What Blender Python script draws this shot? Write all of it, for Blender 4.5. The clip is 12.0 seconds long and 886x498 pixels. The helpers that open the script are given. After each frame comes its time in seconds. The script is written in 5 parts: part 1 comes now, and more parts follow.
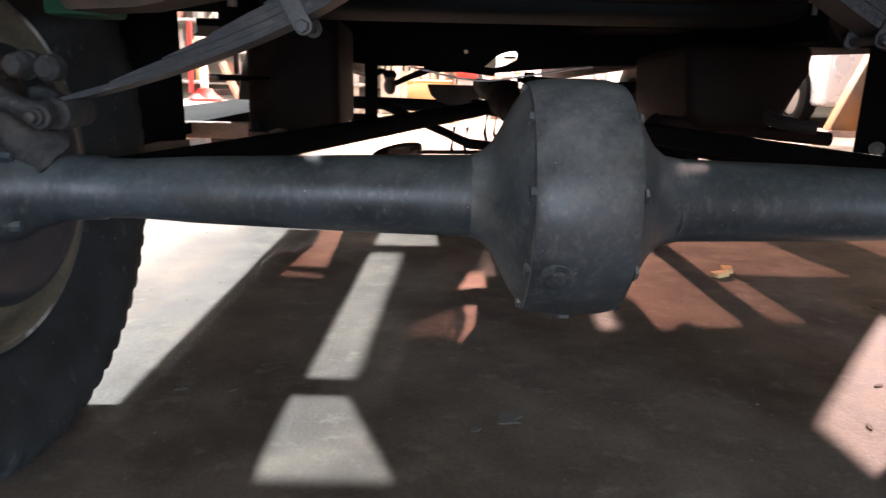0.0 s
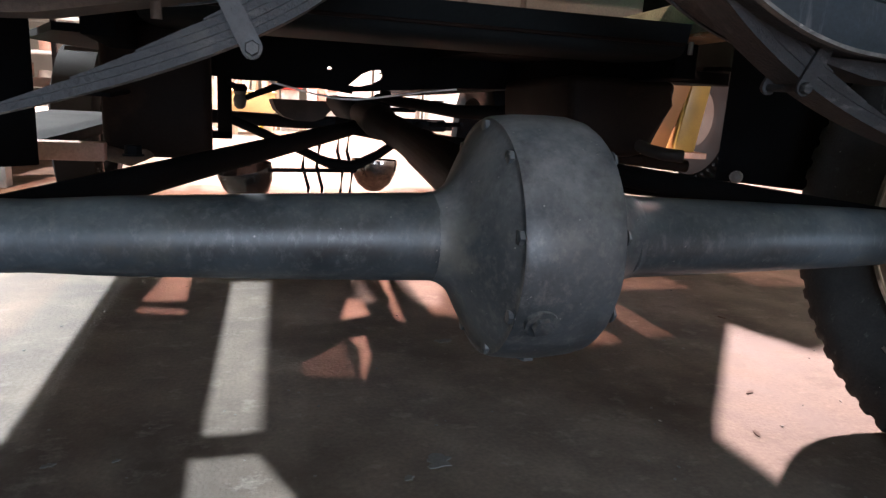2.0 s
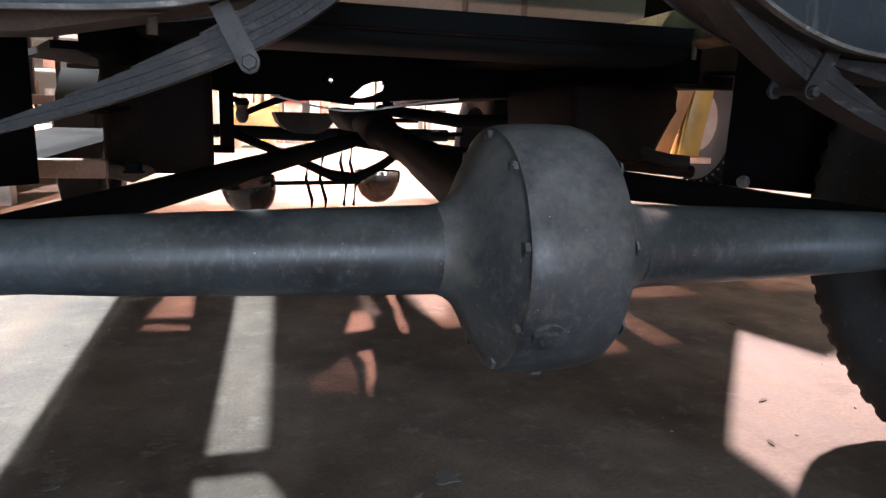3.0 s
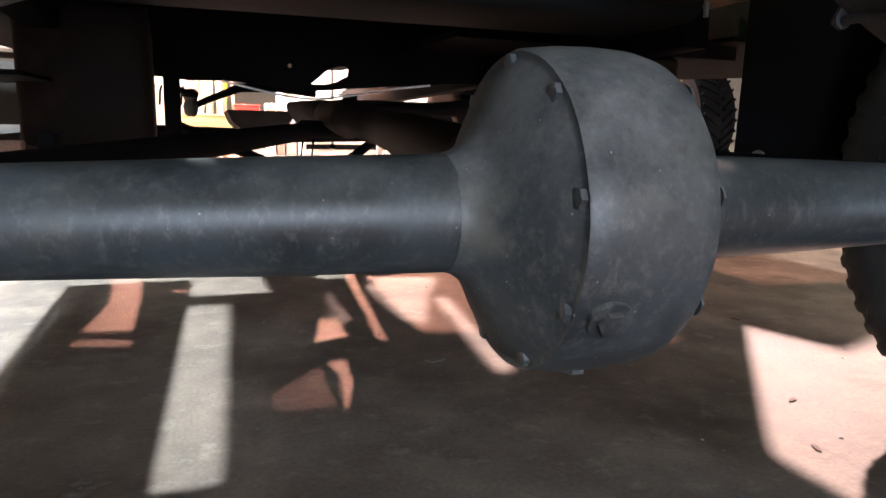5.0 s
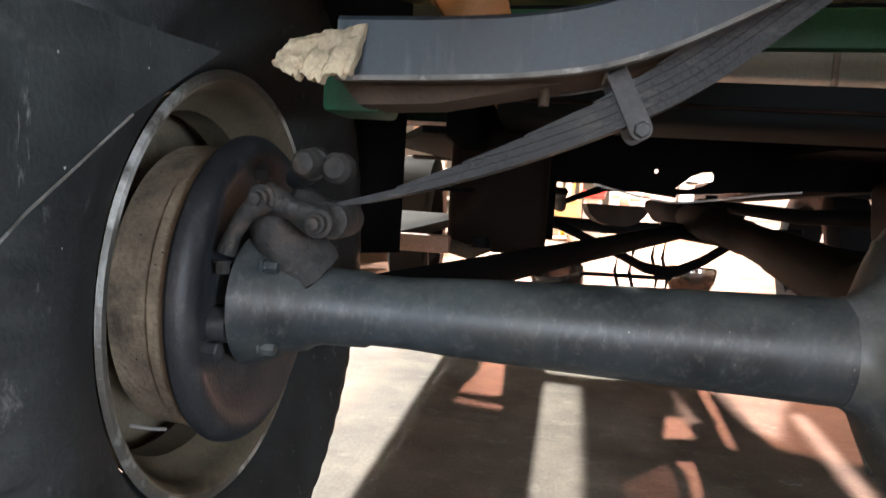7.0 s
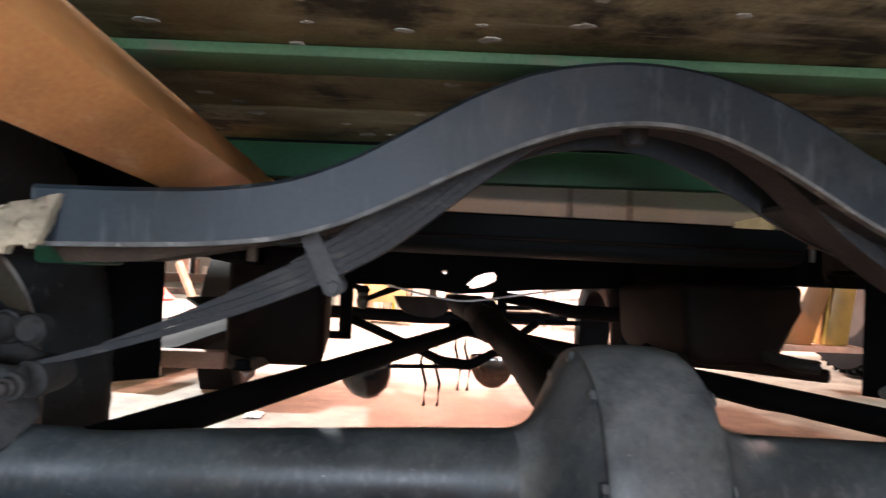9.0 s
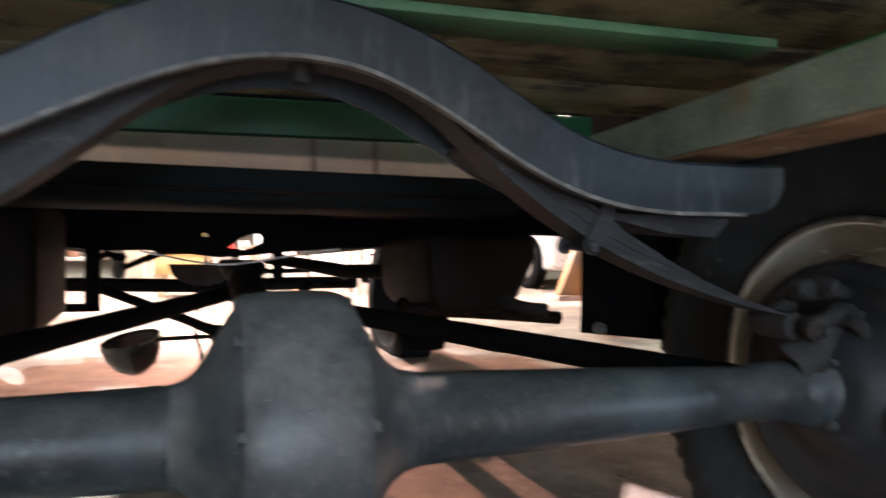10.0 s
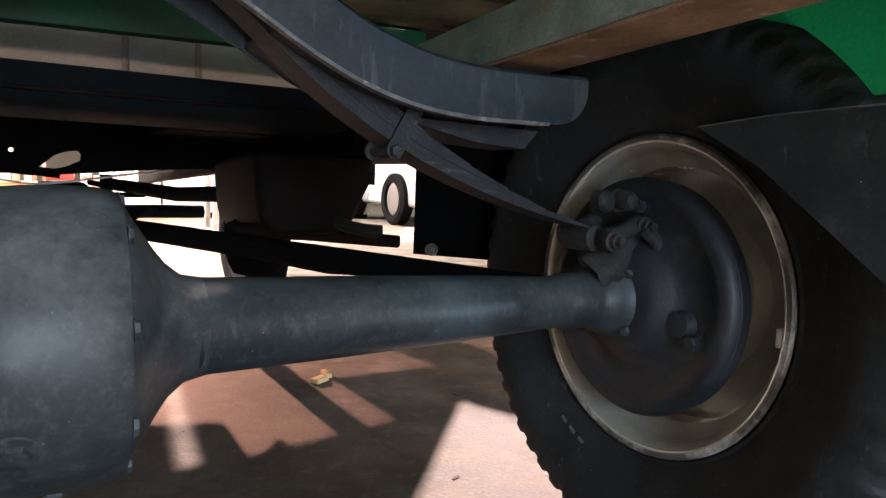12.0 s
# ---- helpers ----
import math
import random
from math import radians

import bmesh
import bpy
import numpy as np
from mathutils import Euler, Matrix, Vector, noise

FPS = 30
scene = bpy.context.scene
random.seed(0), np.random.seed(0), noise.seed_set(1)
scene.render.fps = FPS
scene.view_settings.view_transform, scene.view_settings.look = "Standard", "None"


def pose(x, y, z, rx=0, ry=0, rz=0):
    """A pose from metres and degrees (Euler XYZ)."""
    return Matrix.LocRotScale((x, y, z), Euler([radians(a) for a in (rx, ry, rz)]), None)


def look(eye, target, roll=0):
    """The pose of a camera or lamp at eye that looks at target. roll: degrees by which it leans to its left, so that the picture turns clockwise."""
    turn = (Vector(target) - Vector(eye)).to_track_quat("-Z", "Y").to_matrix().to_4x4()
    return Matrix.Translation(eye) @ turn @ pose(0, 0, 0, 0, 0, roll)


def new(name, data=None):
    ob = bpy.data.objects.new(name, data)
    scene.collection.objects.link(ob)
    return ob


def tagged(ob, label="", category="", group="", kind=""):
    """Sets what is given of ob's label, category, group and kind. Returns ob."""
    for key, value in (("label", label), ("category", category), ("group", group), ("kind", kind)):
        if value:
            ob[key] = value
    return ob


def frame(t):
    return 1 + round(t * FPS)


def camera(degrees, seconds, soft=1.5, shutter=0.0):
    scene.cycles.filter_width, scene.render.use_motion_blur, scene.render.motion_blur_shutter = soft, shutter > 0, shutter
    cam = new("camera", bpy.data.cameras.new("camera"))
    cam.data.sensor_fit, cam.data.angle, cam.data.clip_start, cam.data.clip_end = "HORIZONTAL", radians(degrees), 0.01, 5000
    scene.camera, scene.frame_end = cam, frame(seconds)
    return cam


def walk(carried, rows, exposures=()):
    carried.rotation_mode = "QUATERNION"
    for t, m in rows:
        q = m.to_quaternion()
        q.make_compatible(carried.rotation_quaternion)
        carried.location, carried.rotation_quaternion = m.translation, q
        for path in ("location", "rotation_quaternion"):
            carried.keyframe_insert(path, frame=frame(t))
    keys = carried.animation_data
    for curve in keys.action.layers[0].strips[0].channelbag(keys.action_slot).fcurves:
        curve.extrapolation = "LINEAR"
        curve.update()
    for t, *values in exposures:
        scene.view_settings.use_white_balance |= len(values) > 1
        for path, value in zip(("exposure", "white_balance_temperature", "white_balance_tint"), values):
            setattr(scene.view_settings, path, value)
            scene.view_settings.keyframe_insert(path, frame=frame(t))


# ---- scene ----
cam = camera(66.0, 12.0, soft=1.35, shutter=0.5)
PATH = [
    (0, (-0.117, -0.748, 0.495), (-0.111, 1.187, -0.011), 1.3),
    (0.5, (-0.132, -0.711, 0.498), (0.025, 1.22, 0.002), 0.2),
    (1, (-0.171, -0.686, 0.499), (0.154, 1.233, 0.038), 0.8),
    (1.5, (-0.238, -0.673, 0.495), (0.241, 1.21, 0.022), 2.0),
    (2, (-0.262, -0.669, 0.509), (0.274, 1.204, 0.057), 3.5),
    (2.5, (-0.267, -0.668, 0.511), (0.252, 1.208, 0.054), 3.2),
    (2.7, (-0.261, -0.667, 0.516), (0.25, 1.218, 0.086), 2.6),
    (4.5, (-0.252, -0.519, 0.435), (0.352, 1.34, 0.013), 1.6),
    (5, (-0.253, -0.494, 0.434), (0.383, 1.363, 0.053), 1.5),
    (5.5, (-0.274, -0.533, 0.461), (0.083, 1.412, 0.16), 0.2),
    (6, (-0.323, -0.597, 0.475), (-0.361, 1.384, 0.205), 2.2),
    (6.5, (-0.332, -0.611, 0.48), (-0.694, 1.339, 0.223), 3.0),
    (6.7, (-0.333, -0.604, 0.479), (-0.668, 1.353, 0.24), 3.2),
    (8.3, (-0.283, -0.651, 0.533), (-0.444, 1.342, 0.586), 3.1),
    (8.5, (-0.261, -0.651, 0.543), (-0.331, 1.347, 0.604), 3.1),
    (9, (-0.209, -0.654, 0.557), (-0.063, 1.34, 0.616), 2.6),
    (9.5, (-0.144, -0.647, 0.556), (0.189, 1.325, 0.585), 2.2),
    (10, (-0.059, -0.653, 0.538), (0.602, 1.234, 0.518), 0.8),
    (10.5, (0.0, -0.655, 0.518), (0.88, 1.137, 0.394), 1.0),
    (11, (0.025, -0.653, 0.5), (0.998, 1.083, 0.306), 1.7),
    (11.5, (0.025, -0.657, 0.501), (1.025, 1.064, 0.307), 1.5),
    (12, (0.019, -0.662, 0.502), (1.019, 1.06, 0.315), 2.1),
]
EXPOSURE = [(0, -0.28, 6300, 9), (2.7, -0.25, 6150, 9), (4.5, 0.07, 6300, 9), (5.5, 0.17, 6400, 8), (6.7, 0.18, 6900, 8), (8.5, 0.03, 6850, 10), (9.5, -0.2, 6100, 7), (10, -0.18, 6150, 4), (11, -0.17, 6050, 2), (12, -0.17, 5950, 1)]
walk(cam, [(t, look(eye, target, roll)) for t, eye, target, roll in PATH], EXPOSURE)

# ---- world, lights ----
world = bpy.data.worlds.new("hall_air")
scene.world = world
world.use_nodes = True
world.node_tree.nodes["Background"].inputs[0].default_value = (0.6, 0.7, 0.9, 1)
world.node_tree.nodes["Background"].inputs[1].default_value = 0.02
scene.view_settings.exposure = 0.0


def lamp(name, at, to, watts, size, colour, size_y=None):
    data = bpy.data.lights.new(name, "AREA")
    data.energy, data.color = watts, colour
    data.shape, data.size, data.size_y = "RECTANGLE", size, size_y or size
    ob = new(name, data)
    ob.matrix_world = look(at, to)
    return ob


WHITE, SKY = (1.0, 0.97, 0.92), (0.66, 0.8, 1.0)
HIGH_BAY = [  # place, aim, watts, colour
    ((-4.1, 6.0, 5.0), (-0.3, 0.8, 0.0), 2900, (0.98, 0.985, 0.99)),
    ((-2.7, -3.7, 5.0), (-0.5, 1.2, 0.0), 780, (1.0, 0.58, 0.4)),
    ((4.2, 4.6, 4.2), (0.7, 0.4, 0.0), 2900, (1.0, 0.68, 0.62)),
    # next three are unseen, added to brighten the far hall
    ((-0.8, 7.5, 5.0), (-0.5, 4.5, 0.0), 1250, WHITE),
    ((-4.5, 9.5, 5.0), (-4.5, 8.5, 0.0), 260, WHITE),
    ((9.0, 11.0, 5.0), (7.0, 9.5, 0.0), 420, (1.0, 0.9, 0.75)),
    ((0.25, 7.5, 2.3), (0.3, 1.2, 0.0), 1250, (1.0, 0.46, 0.33)),
]
for place, aim, watts, colour in HIGH_BAY:
    lamp("high_bay_light", place, aim, watts, 0.16 if place[2] > 3 else 0.035, colour)
for x, watts, wide in ((-0.58, 132, 0.9), (0.62, 12, 0.6)):
    lamp("door_daylight", (x, -4.6, 1.0), (x * 0.5, 0, 0.5), watts, wide, SKY, 1.8)
# added fill from the right rear for the left wheel and apron
lamp("right_rear_fill", (3.2, -3.4, 0.75), (-0.6, -0.1, 0.4), 190, 1.2, SKY, 1.2)

# ---- materials ----


def mat(name, base, rough=0.6, metal=0.0, vary=0.25, scale=18.0, tint=None, bump=0.15, spots=None, spec=0.5, fine=220.0, streak=None, dust=None):
    """Two scales of mottling, an optional second colour in worn patches, and fine relief."""
    m = bpy.data.materials.new(name)
    m.use_nodes = True
    nt = m.node_tree
    n, l = nt.nodes, nt.links
    b = n["Principled BSDF"]
    tc = n.new("ShaderNodeTexCoord")
    big, small = n.new("ShaderNodeTexNoise"), n.new("ShaderNodeTexNoise")
    big.inputs["Scale"].default_value, big.inputs["Detail"].default_value = scale, 6
    small.inputs["Scale"].default_value, small.inputs["Detail"].default_value = fine, 4
    l.new(tc.outputs["Object"], big.inputs["Vector"])
    l.new(tc.outputs["Object"], small.inputs["Vector"])
    ramp = n.new("ShaderNodeValToRGB")
    ramp.color_ramp.elements[0].position, ramp.color_ramp.elements[1].position = 0.3, 0.7
    dark = [c * (1 - vary) for c in base]
    light = [min(1, c * (1 + vary)) for c in base]
    ramp.color_ramp.elements[0].color, ramp.color_ramp.elements[1].color = (*dark, 1), (*light, 1)
    l.new(big.outputs["Fac"], ramp.inputs["Fac"])
    mix = n.new("ShaderNodeMixRGB")
    mix.blend_type, mix.inputs["Fac"].default_value = "OVERLAY", 0.35
    l.new(ramp.outputs["Color"], mix.inputs["Color1"])
    l.new(small.outputs["Fac"], mix.inputs["Color2"])
    colour = mix.outputs["Color"]
    if tint:
        patch = n.new("ShaderNodeTexNoise")
        patch.inputs["Scale"].default_value, patch.inputs["Detail"].default_value = tint[1], 8
        patch.inputs["Roughness"].default_value = 0.65
        l.new(tc.outputs["Object"], patch.inputs["Vector"])
        edge = n.new("ShaderNodeValToRGB")
        edge.color_ramp.elements[0].position, edge.color_ramp.elements[1].position = tint[2], min(1, tint[2] + 0.12)
        l.new(patch.outputs["Fac"], edge.inputs["Fac"])
        worn = n.new("ShaderNodeMixRGB")
        worn.inputs["Color2"].default_value = (*tint[0], 1)
        l.new(edge.outputs["Color"], worn.inputs["Fac"])
        l.new(colour, worn.inputs["Color1"])
        colour = worn.outputs["Color"]
    if spots:
        speck = n.new("ShaderNodeTexVoronoi")
        speck.inputs["Scale"].default_value = spots[1]
        l.new(tc.outputs["Object"], speck.inputs["Vector"])
        cut = n.new("ShaderNodeMath")
        cut.operation, cut.inputs[1].default_value = "LESS_THAN", spots[2]
        l.new(speck.outputs["Distance"], cut.inputs[0])
        dot = n.new("ShaderNodeMixRGB")
        dot.inputs["Color2"].default_value = (*spots[0], 1)
        l.new(cut.outputs[0], dot.inputs["Fac"])
        l.new(colour, dot.inputs["Color1"])
        colour = dot.outputs["Color"]
    dusty = None
    if streak:
        # dry dust and scrapes drawn out along one axis: colour, scale of the three axes, threshold, share
        mp, sn, sr = n.new("ShaderNodeMapping"), n.new("ShaderNodeTexNoise"), n.new("ShaderNodeMapRange")
        mp.inputs["Scale"].default_value = streak[1]
        sn.inputs["Scale"].default_value, sn.inputs["Detail"].default_value, sn.inputs["Roughness"].default_value = 1.0, 9, 0.72
        l.new(tc.outputs["Object"], mp.inputs["Vector"])
        l.new(mp.outputs["Vector"], sn.inputs["Vector"])
        sr.inputs["From Min"].default_value, sr.inputs["From Max"].default_value = streak[2], streak[2] + 0.16
        sr.inputs["To Max"].default_value = streak[3]
        l.new(sn.outputs["Fac"], sr.inputs["Value"])
        dm = n.new("ShaderNodeMixRGB")
        dm.inputs["Color2"].default_value = (*streak[0], 1)
        l.new(sr.outputs["Result"], dm.inputs["Fac"])
        l.new(colour, dm.inputs["Color1"])
        colour, dusty = dm.outputs["Color"], sr.outputs["Result"]
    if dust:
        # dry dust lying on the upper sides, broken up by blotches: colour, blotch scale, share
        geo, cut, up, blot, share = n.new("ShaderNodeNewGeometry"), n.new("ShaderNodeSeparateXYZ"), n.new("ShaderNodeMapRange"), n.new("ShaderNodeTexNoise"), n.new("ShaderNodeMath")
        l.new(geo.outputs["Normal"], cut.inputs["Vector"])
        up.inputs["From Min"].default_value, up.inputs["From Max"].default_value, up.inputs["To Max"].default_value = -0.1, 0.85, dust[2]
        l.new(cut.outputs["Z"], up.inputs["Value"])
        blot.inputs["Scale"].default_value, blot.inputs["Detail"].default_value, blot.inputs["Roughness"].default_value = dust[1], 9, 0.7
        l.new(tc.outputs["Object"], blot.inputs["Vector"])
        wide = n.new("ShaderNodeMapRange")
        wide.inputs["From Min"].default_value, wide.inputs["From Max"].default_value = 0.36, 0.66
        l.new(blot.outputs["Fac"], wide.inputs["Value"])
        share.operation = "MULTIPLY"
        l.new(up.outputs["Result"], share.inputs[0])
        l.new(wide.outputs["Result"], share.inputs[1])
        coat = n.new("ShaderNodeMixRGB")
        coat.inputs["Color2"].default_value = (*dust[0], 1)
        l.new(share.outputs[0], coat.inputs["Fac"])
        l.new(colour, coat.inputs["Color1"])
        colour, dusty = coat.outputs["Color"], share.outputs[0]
    l.new(colour, b.inputs["Base Color"])
    rr = n.new("ShaderNodeMapRange")
    rr.inputs["To Min"].default_value, rr.inputs["To Max"].default_value = max(0.03, rough - 0.12), min(1, rough + 0.12)
    l.new(big.outputs["Fac"], rr.inputs["Value"])
    rough_out = rr.outputs["Result"]
    if dusty:
        ra = n.new("ShaderNodeMath")
        ra.operation, ra.use_clamp = "MULTIPLY_ADD", True
        ra.inputs[1].default_value = 0.35
        l.new(dusty, ra.inputs[0])
        l.new(rough_out, ra.inputs[2])
        rough_out = ra.outputs[0]
    l.new(rough_out, b.inputs["Roughness"])
    b.inputs["Metallic"].default_value = metal
    b.inputs["Specular IOR Level"].default_value = spec
    bp = n.new("ShaderNodeBump")
    bp.inputs["Strength"].default_value, bp.inputs["Distance"].default_value = bump, 0.002
    l.new(small.outputs["Fac"], bp.inputs["Height"])
    l.new(bp.outputs["Normal"], b.inputs["Normal"])
    return m


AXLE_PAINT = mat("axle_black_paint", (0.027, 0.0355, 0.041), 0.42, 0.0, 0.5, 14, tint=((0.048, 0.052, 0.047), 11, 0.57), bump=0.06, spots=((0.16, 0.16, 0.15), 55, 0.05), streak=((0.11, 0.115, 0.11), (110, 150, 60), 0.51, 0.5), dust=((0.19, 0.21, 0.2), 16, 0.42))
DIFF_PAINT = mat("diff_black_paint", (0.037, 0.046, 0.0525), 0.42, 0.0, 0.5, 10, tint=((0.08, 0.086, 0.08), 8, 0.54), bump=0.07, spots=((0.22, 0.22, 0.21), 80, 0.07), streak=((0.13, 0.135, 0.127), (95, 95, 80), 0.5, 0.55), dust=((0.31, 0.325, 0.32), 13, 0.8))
SPRING_STEEL = mat("dusty_spring_steel", (0.02, 0.0215, 0.0235), 0.62, 0.0, 0.4, 22, tint=((0.045, 0.043, 0.04), 14, 0.58), bump=0.8, streak=((0.13, 0.125, 0.12), (24, 90, 90), 0.55, 0.7))
SHACKLE = mat("greasy_dusty_iron", (0.018, 0.018, 0.0175), 0.7, 0.0, 0.5, 30, tint=((0.05, 0.038, 0.03), 24, 0.54), bump=1.0, fine=160, streak=((0.13, 0.125, 0.12), (60, 60, 60), 0.57, 0.6), dust=((0.11, 0.105, 0.1), 40, 0.5))
CLAMP_STEEL = mat("scuffed_clamp_steel", (0.06, 0.06, 0.06), 0.6, 0.1, 0.35, 30, tint=((0.2, 0.19, 0.18), 30, 0.64), bump=0.5)
FRAME_PAINT = mat("frame_blue_black_paint", (0.02, 0.029, 0.0375), 0.48, 0.0, 0.45, 11, tint=((0.042, 0.047, 0.05), 9, 0.52), bump=0.1, streak=((0.13, 0.14, 0.145), (50, 60, 9), 0.54, 0.7))
RUST = mat("brown_rust", (0.065, 0.042, 0.028), 0.85, 0.0, 0.4, 20, tint=((0.12, 0.07, 0.045), 9, 0.58), bump=0.6)
EDGE_WORN = mat("worn_bare_edge", (0.15, 0.147, 0.137), 0.65, 0.1, 0.5, 40, tint=((0.42, 0.41, 0.38), 34, 0.56), bump=0.5)
# near-black of dark underbody parts and of the added light-blocking plates
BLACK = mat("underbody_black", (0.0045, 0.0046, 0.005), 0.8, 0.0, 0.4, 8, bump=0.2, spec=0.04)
BROWN_BLACK = mat("brown_black_paint", (0.011, 0.0068, 0.005), 0.7, 0.0, 0.45, 6, tint=((0.02, 0.011, 0.007), 9, 0.55), bump=0.4, spec=0.08)
TANK = mat("tank_black_paint", (0.011, 0.013, 0.0135), 0.75, 0.0, 0.3, 5, tint=((0.008, 0.0062, 0.0055), 4, 0.6), bump=0.1, spec=0.05)
RUBBER = mat("tyre_rubber", (0.023, 0.026, 0.027), 0.72, 0.0, 0.4, 16, tint=((0.04, 0.043, 0.043), 10, 0.6), spec=0.3, bump=0.45, spots=((0.3, 0.3, 0.29), 40, 0.03), streak=((0.2, 0.2, 0.195), (14, 60, 30), 0.6, 0.7))
RIM_PAINT = mat("rim_cream_paint", (0.78, 0.76, 0.66), 0.2, 0.5, 0.25, 9, tint=((0.42, 0.39, 0.3), 4, 0.58), bump=0.25, streak=((0.9, 0.89, 0.84), (4, 7, 7), 0.55, 0.6))
RIM_EDGE_WORN = mat("rim_grimy_edge", (0.13, 0.125, 0.11), 0.4, 0.3, 0.4, 14, tint=((0.75, 0.75, 0.72), 7, 0.53), bump=0.4)
RIM_DIRTY = mat("rim_dirty_grey_paint", (0.18, 0.155, 0.11), 0.45, 0.15, 0.35, 9, tint=((0.08, 0.06, 0.04), 8, 0.56), bump=0.25, streak=((0.4, 0.38, 0.33), (5, 16, 16), 0.62, 0.6))
RIM_EDGE = mat("rim_bare_edge", (0.6, 0.6, 0.57), 0.35, 0.7, 0.3, 14, bump=0.2)
DRUM = mat("drum_black", (0.022, 0.025, 0.03), 0.5, 0.0, 0.35, 9, tint=((0.045, 0.044, 0.042), 12, 0.58), bump=0.3, streak=((0.1, 0.1, 0.096), (30, 30, 30), 0.56, 0.6))
DRUM_RUST = mat("drum_rusty_band", (0.24, 0.19, 0.135), 0.85, 0.0, 0.45, 22, tint=((0.09, 0.07, 0.053), 10, 0.57), bump=0.9, spots=((0.03, 0.025, 0.02), 75, 0.07))
GREEN = mat("green_body_paint", (0.035, 0.43, 0.135), 0.42, 0.0, 0.3, 7, tint=((0.05, 0.24, 0.1), 4, 0.6), bump=0.1, streak=((0.12, 0.2, 0.12), (30, 30, 6), 0.6, 0.4))
PLANK_CHIP = mat("chipped_white_paint", (0.55, 0.53, 0.47), 0.8, 0.0, 0.35, 60, bump=0.3)
FADED_GREEN = mat("faded_green_strip", (0.12, 0.245, 0.125), 0.6, 0.0, 0.3, 8, tint=((0.22, 0.22, 0.15), 10, 0.55), bump=0.3)
DARK_GREEN = mat("dark_green_paint", (0.017, 0.1, 0.045), 0.55, 0.0, 0.3, 7, bump=0.15)
SILL_RUST = mat("orange_rusty_flange", (0.34, 0.21, 0.12), 0.8, 0.0, 0.45, 16, tint=((0.75, 0.66, 0.5), 22, 0.6), bump=0.8)
GREEN_WORN = mat("worn_green_paint", (0.27, 0.33, 0.25), 0.65, 0.0, 0.4, 12, tint=((0.36, 0.22, 0.1), 8, 0.58), bump=0.6, streak=((0.6, 0.6, 0.5), (60, 22, 60), 0.55, 0.7))
OLD_WOOD = mat("dark_old_planks", (0.31, 0.265, 0.15), 0.85, 0.0, 0.5, 9, tint=((0.055, 0.046, 0.034), 7, 0.5), bump=0.8, streak=((0.55, 0.5, 0.36), (5, 40, 40), 0.53, 0.7))
ORANGE_WOOD = mat("orange_stained_timber", (0.66, 0.28, 0.095), 0.38, 0.0, 0.35, 6, tint=((0.4, 0.13, 0.045), 5, 0.58), bump=0.4, streak=((0.95, 0.66, 0.38), (40, 7, 40), 0.57, 0.6))
PALE = mat("pale_primer_sheet", (0.12, 0.125, 0.12), 0.6, 0.0, 0.2, 5, bump=0.2, streak=((0.16, 0.15, 0.13), (22, 22, 3), 0.55, 0.7))
RAG = mat("torn_cream_padding", (0.44, 0.36, 0.25), 0.95, 0.0, 0.45, 26, bump=1.0, tint=((0.2, 0.15, 0.1), 22, 0.58))
APRON = mat("black_apron_sheet", (0.03, 0.037, 0.039), 0.6, 0.0, 0.4, 14, tint=((0.085, 0.094, 0.092), 18, 0.58), spots=((0.45, 0.46, 0.45), 42, 0.04), bump=0.4, streak=((0.5, 0.51, 0.49), (26, 75, 16), 0.63, 0.9))
GLOSS_BLACK = mat("gloss_black_enamel", (0.012, 0.012, 0.012), 0.15, 0.0, 0.2, 5, bump=0.02)
DARK_STEEL = mat("oily_dark_steel", (0.06, 0.055, 0.05), 0.5, 0.3, 0.4, 14, bump=0.3)
PIPE_RUST = mat("dark_rusty_pipe", (0.022, 0.017, 0.014), 0.75, 0.0, 0.35, 18, bump=0.4, spec=0.2)
CHROME = mat("chrome_bowl", (0.3, 0.29, 0.28), 0.12, 1.0, 0.1, 5, bump=0.02)
STEEL = mat("grey_steel", (0.4, 0.39, 0.38), 0.5, 0.3, 0.25, 8, bump=0.2)
RED = mat("red_enamel", (0.55, 0.05, 0.045), 0.4, 0.0, 0.2, 6, bump=0.1)
YELLOW = mat("yellow_enamel", (0.25, 0.14, 0.02), 0.45, 0.0, 0.25, 5, bump=0.1)
LOADER_ORANGE = mat("dull_orange_enamel", (0.2, 0.08, 0.02), 0.5, 0.0, 0.25, 5, bump=0.1)
# pink hall light is put into this dusty plate's colour
PINK_PLATE = mat("pink_lit_dusty_plate", (0.46, 0.34, 0.29), 0.7, 0.0, 0.35, 9, tint=((0.62, 0.54, 0.48), 14, 0.55), bump=0.5, spots=((0.15, 0.1, 0.09), 30, 0.05))
GOLD = mat("bright_yellow_paint", (0.78, 0.6, 0.03), 0.5, 0.0, 0.15, 5, bump=0.1)
CARDBOARD = mat("tan_box_board", (0.62, 0.42, 0.2), 0.8, 0.0, 0.15, 5, bump=0.2)
BRICK_BROWN = mat("pinkish_brown_block", (0.4, 0.24, 0.19), 0.8, 0.0, 0.25, 12, bump=0.4)
WOOD = mat("pale_plank_wood", (0.58, 0.46, 0.36), 0.75, 0.0, 0.3, 6, bump=0.3)
WHITE_PAINT = mat("white_enamel", (0.78, 0.77, 0.75), 0.45, 0.0, 0.08, 4, bump=0.1)
WALL_PAINT = mat("hall_wall_paint", (0.42, 0.4, 0.37), 0.85, 0.0, 0.15, 1.5, bump=0.2)
SILVER = mat("silver_car_paint", (0.5, 0.5, 0.5), 0.3, 0.6, 0.08, 3, bump=0.02)


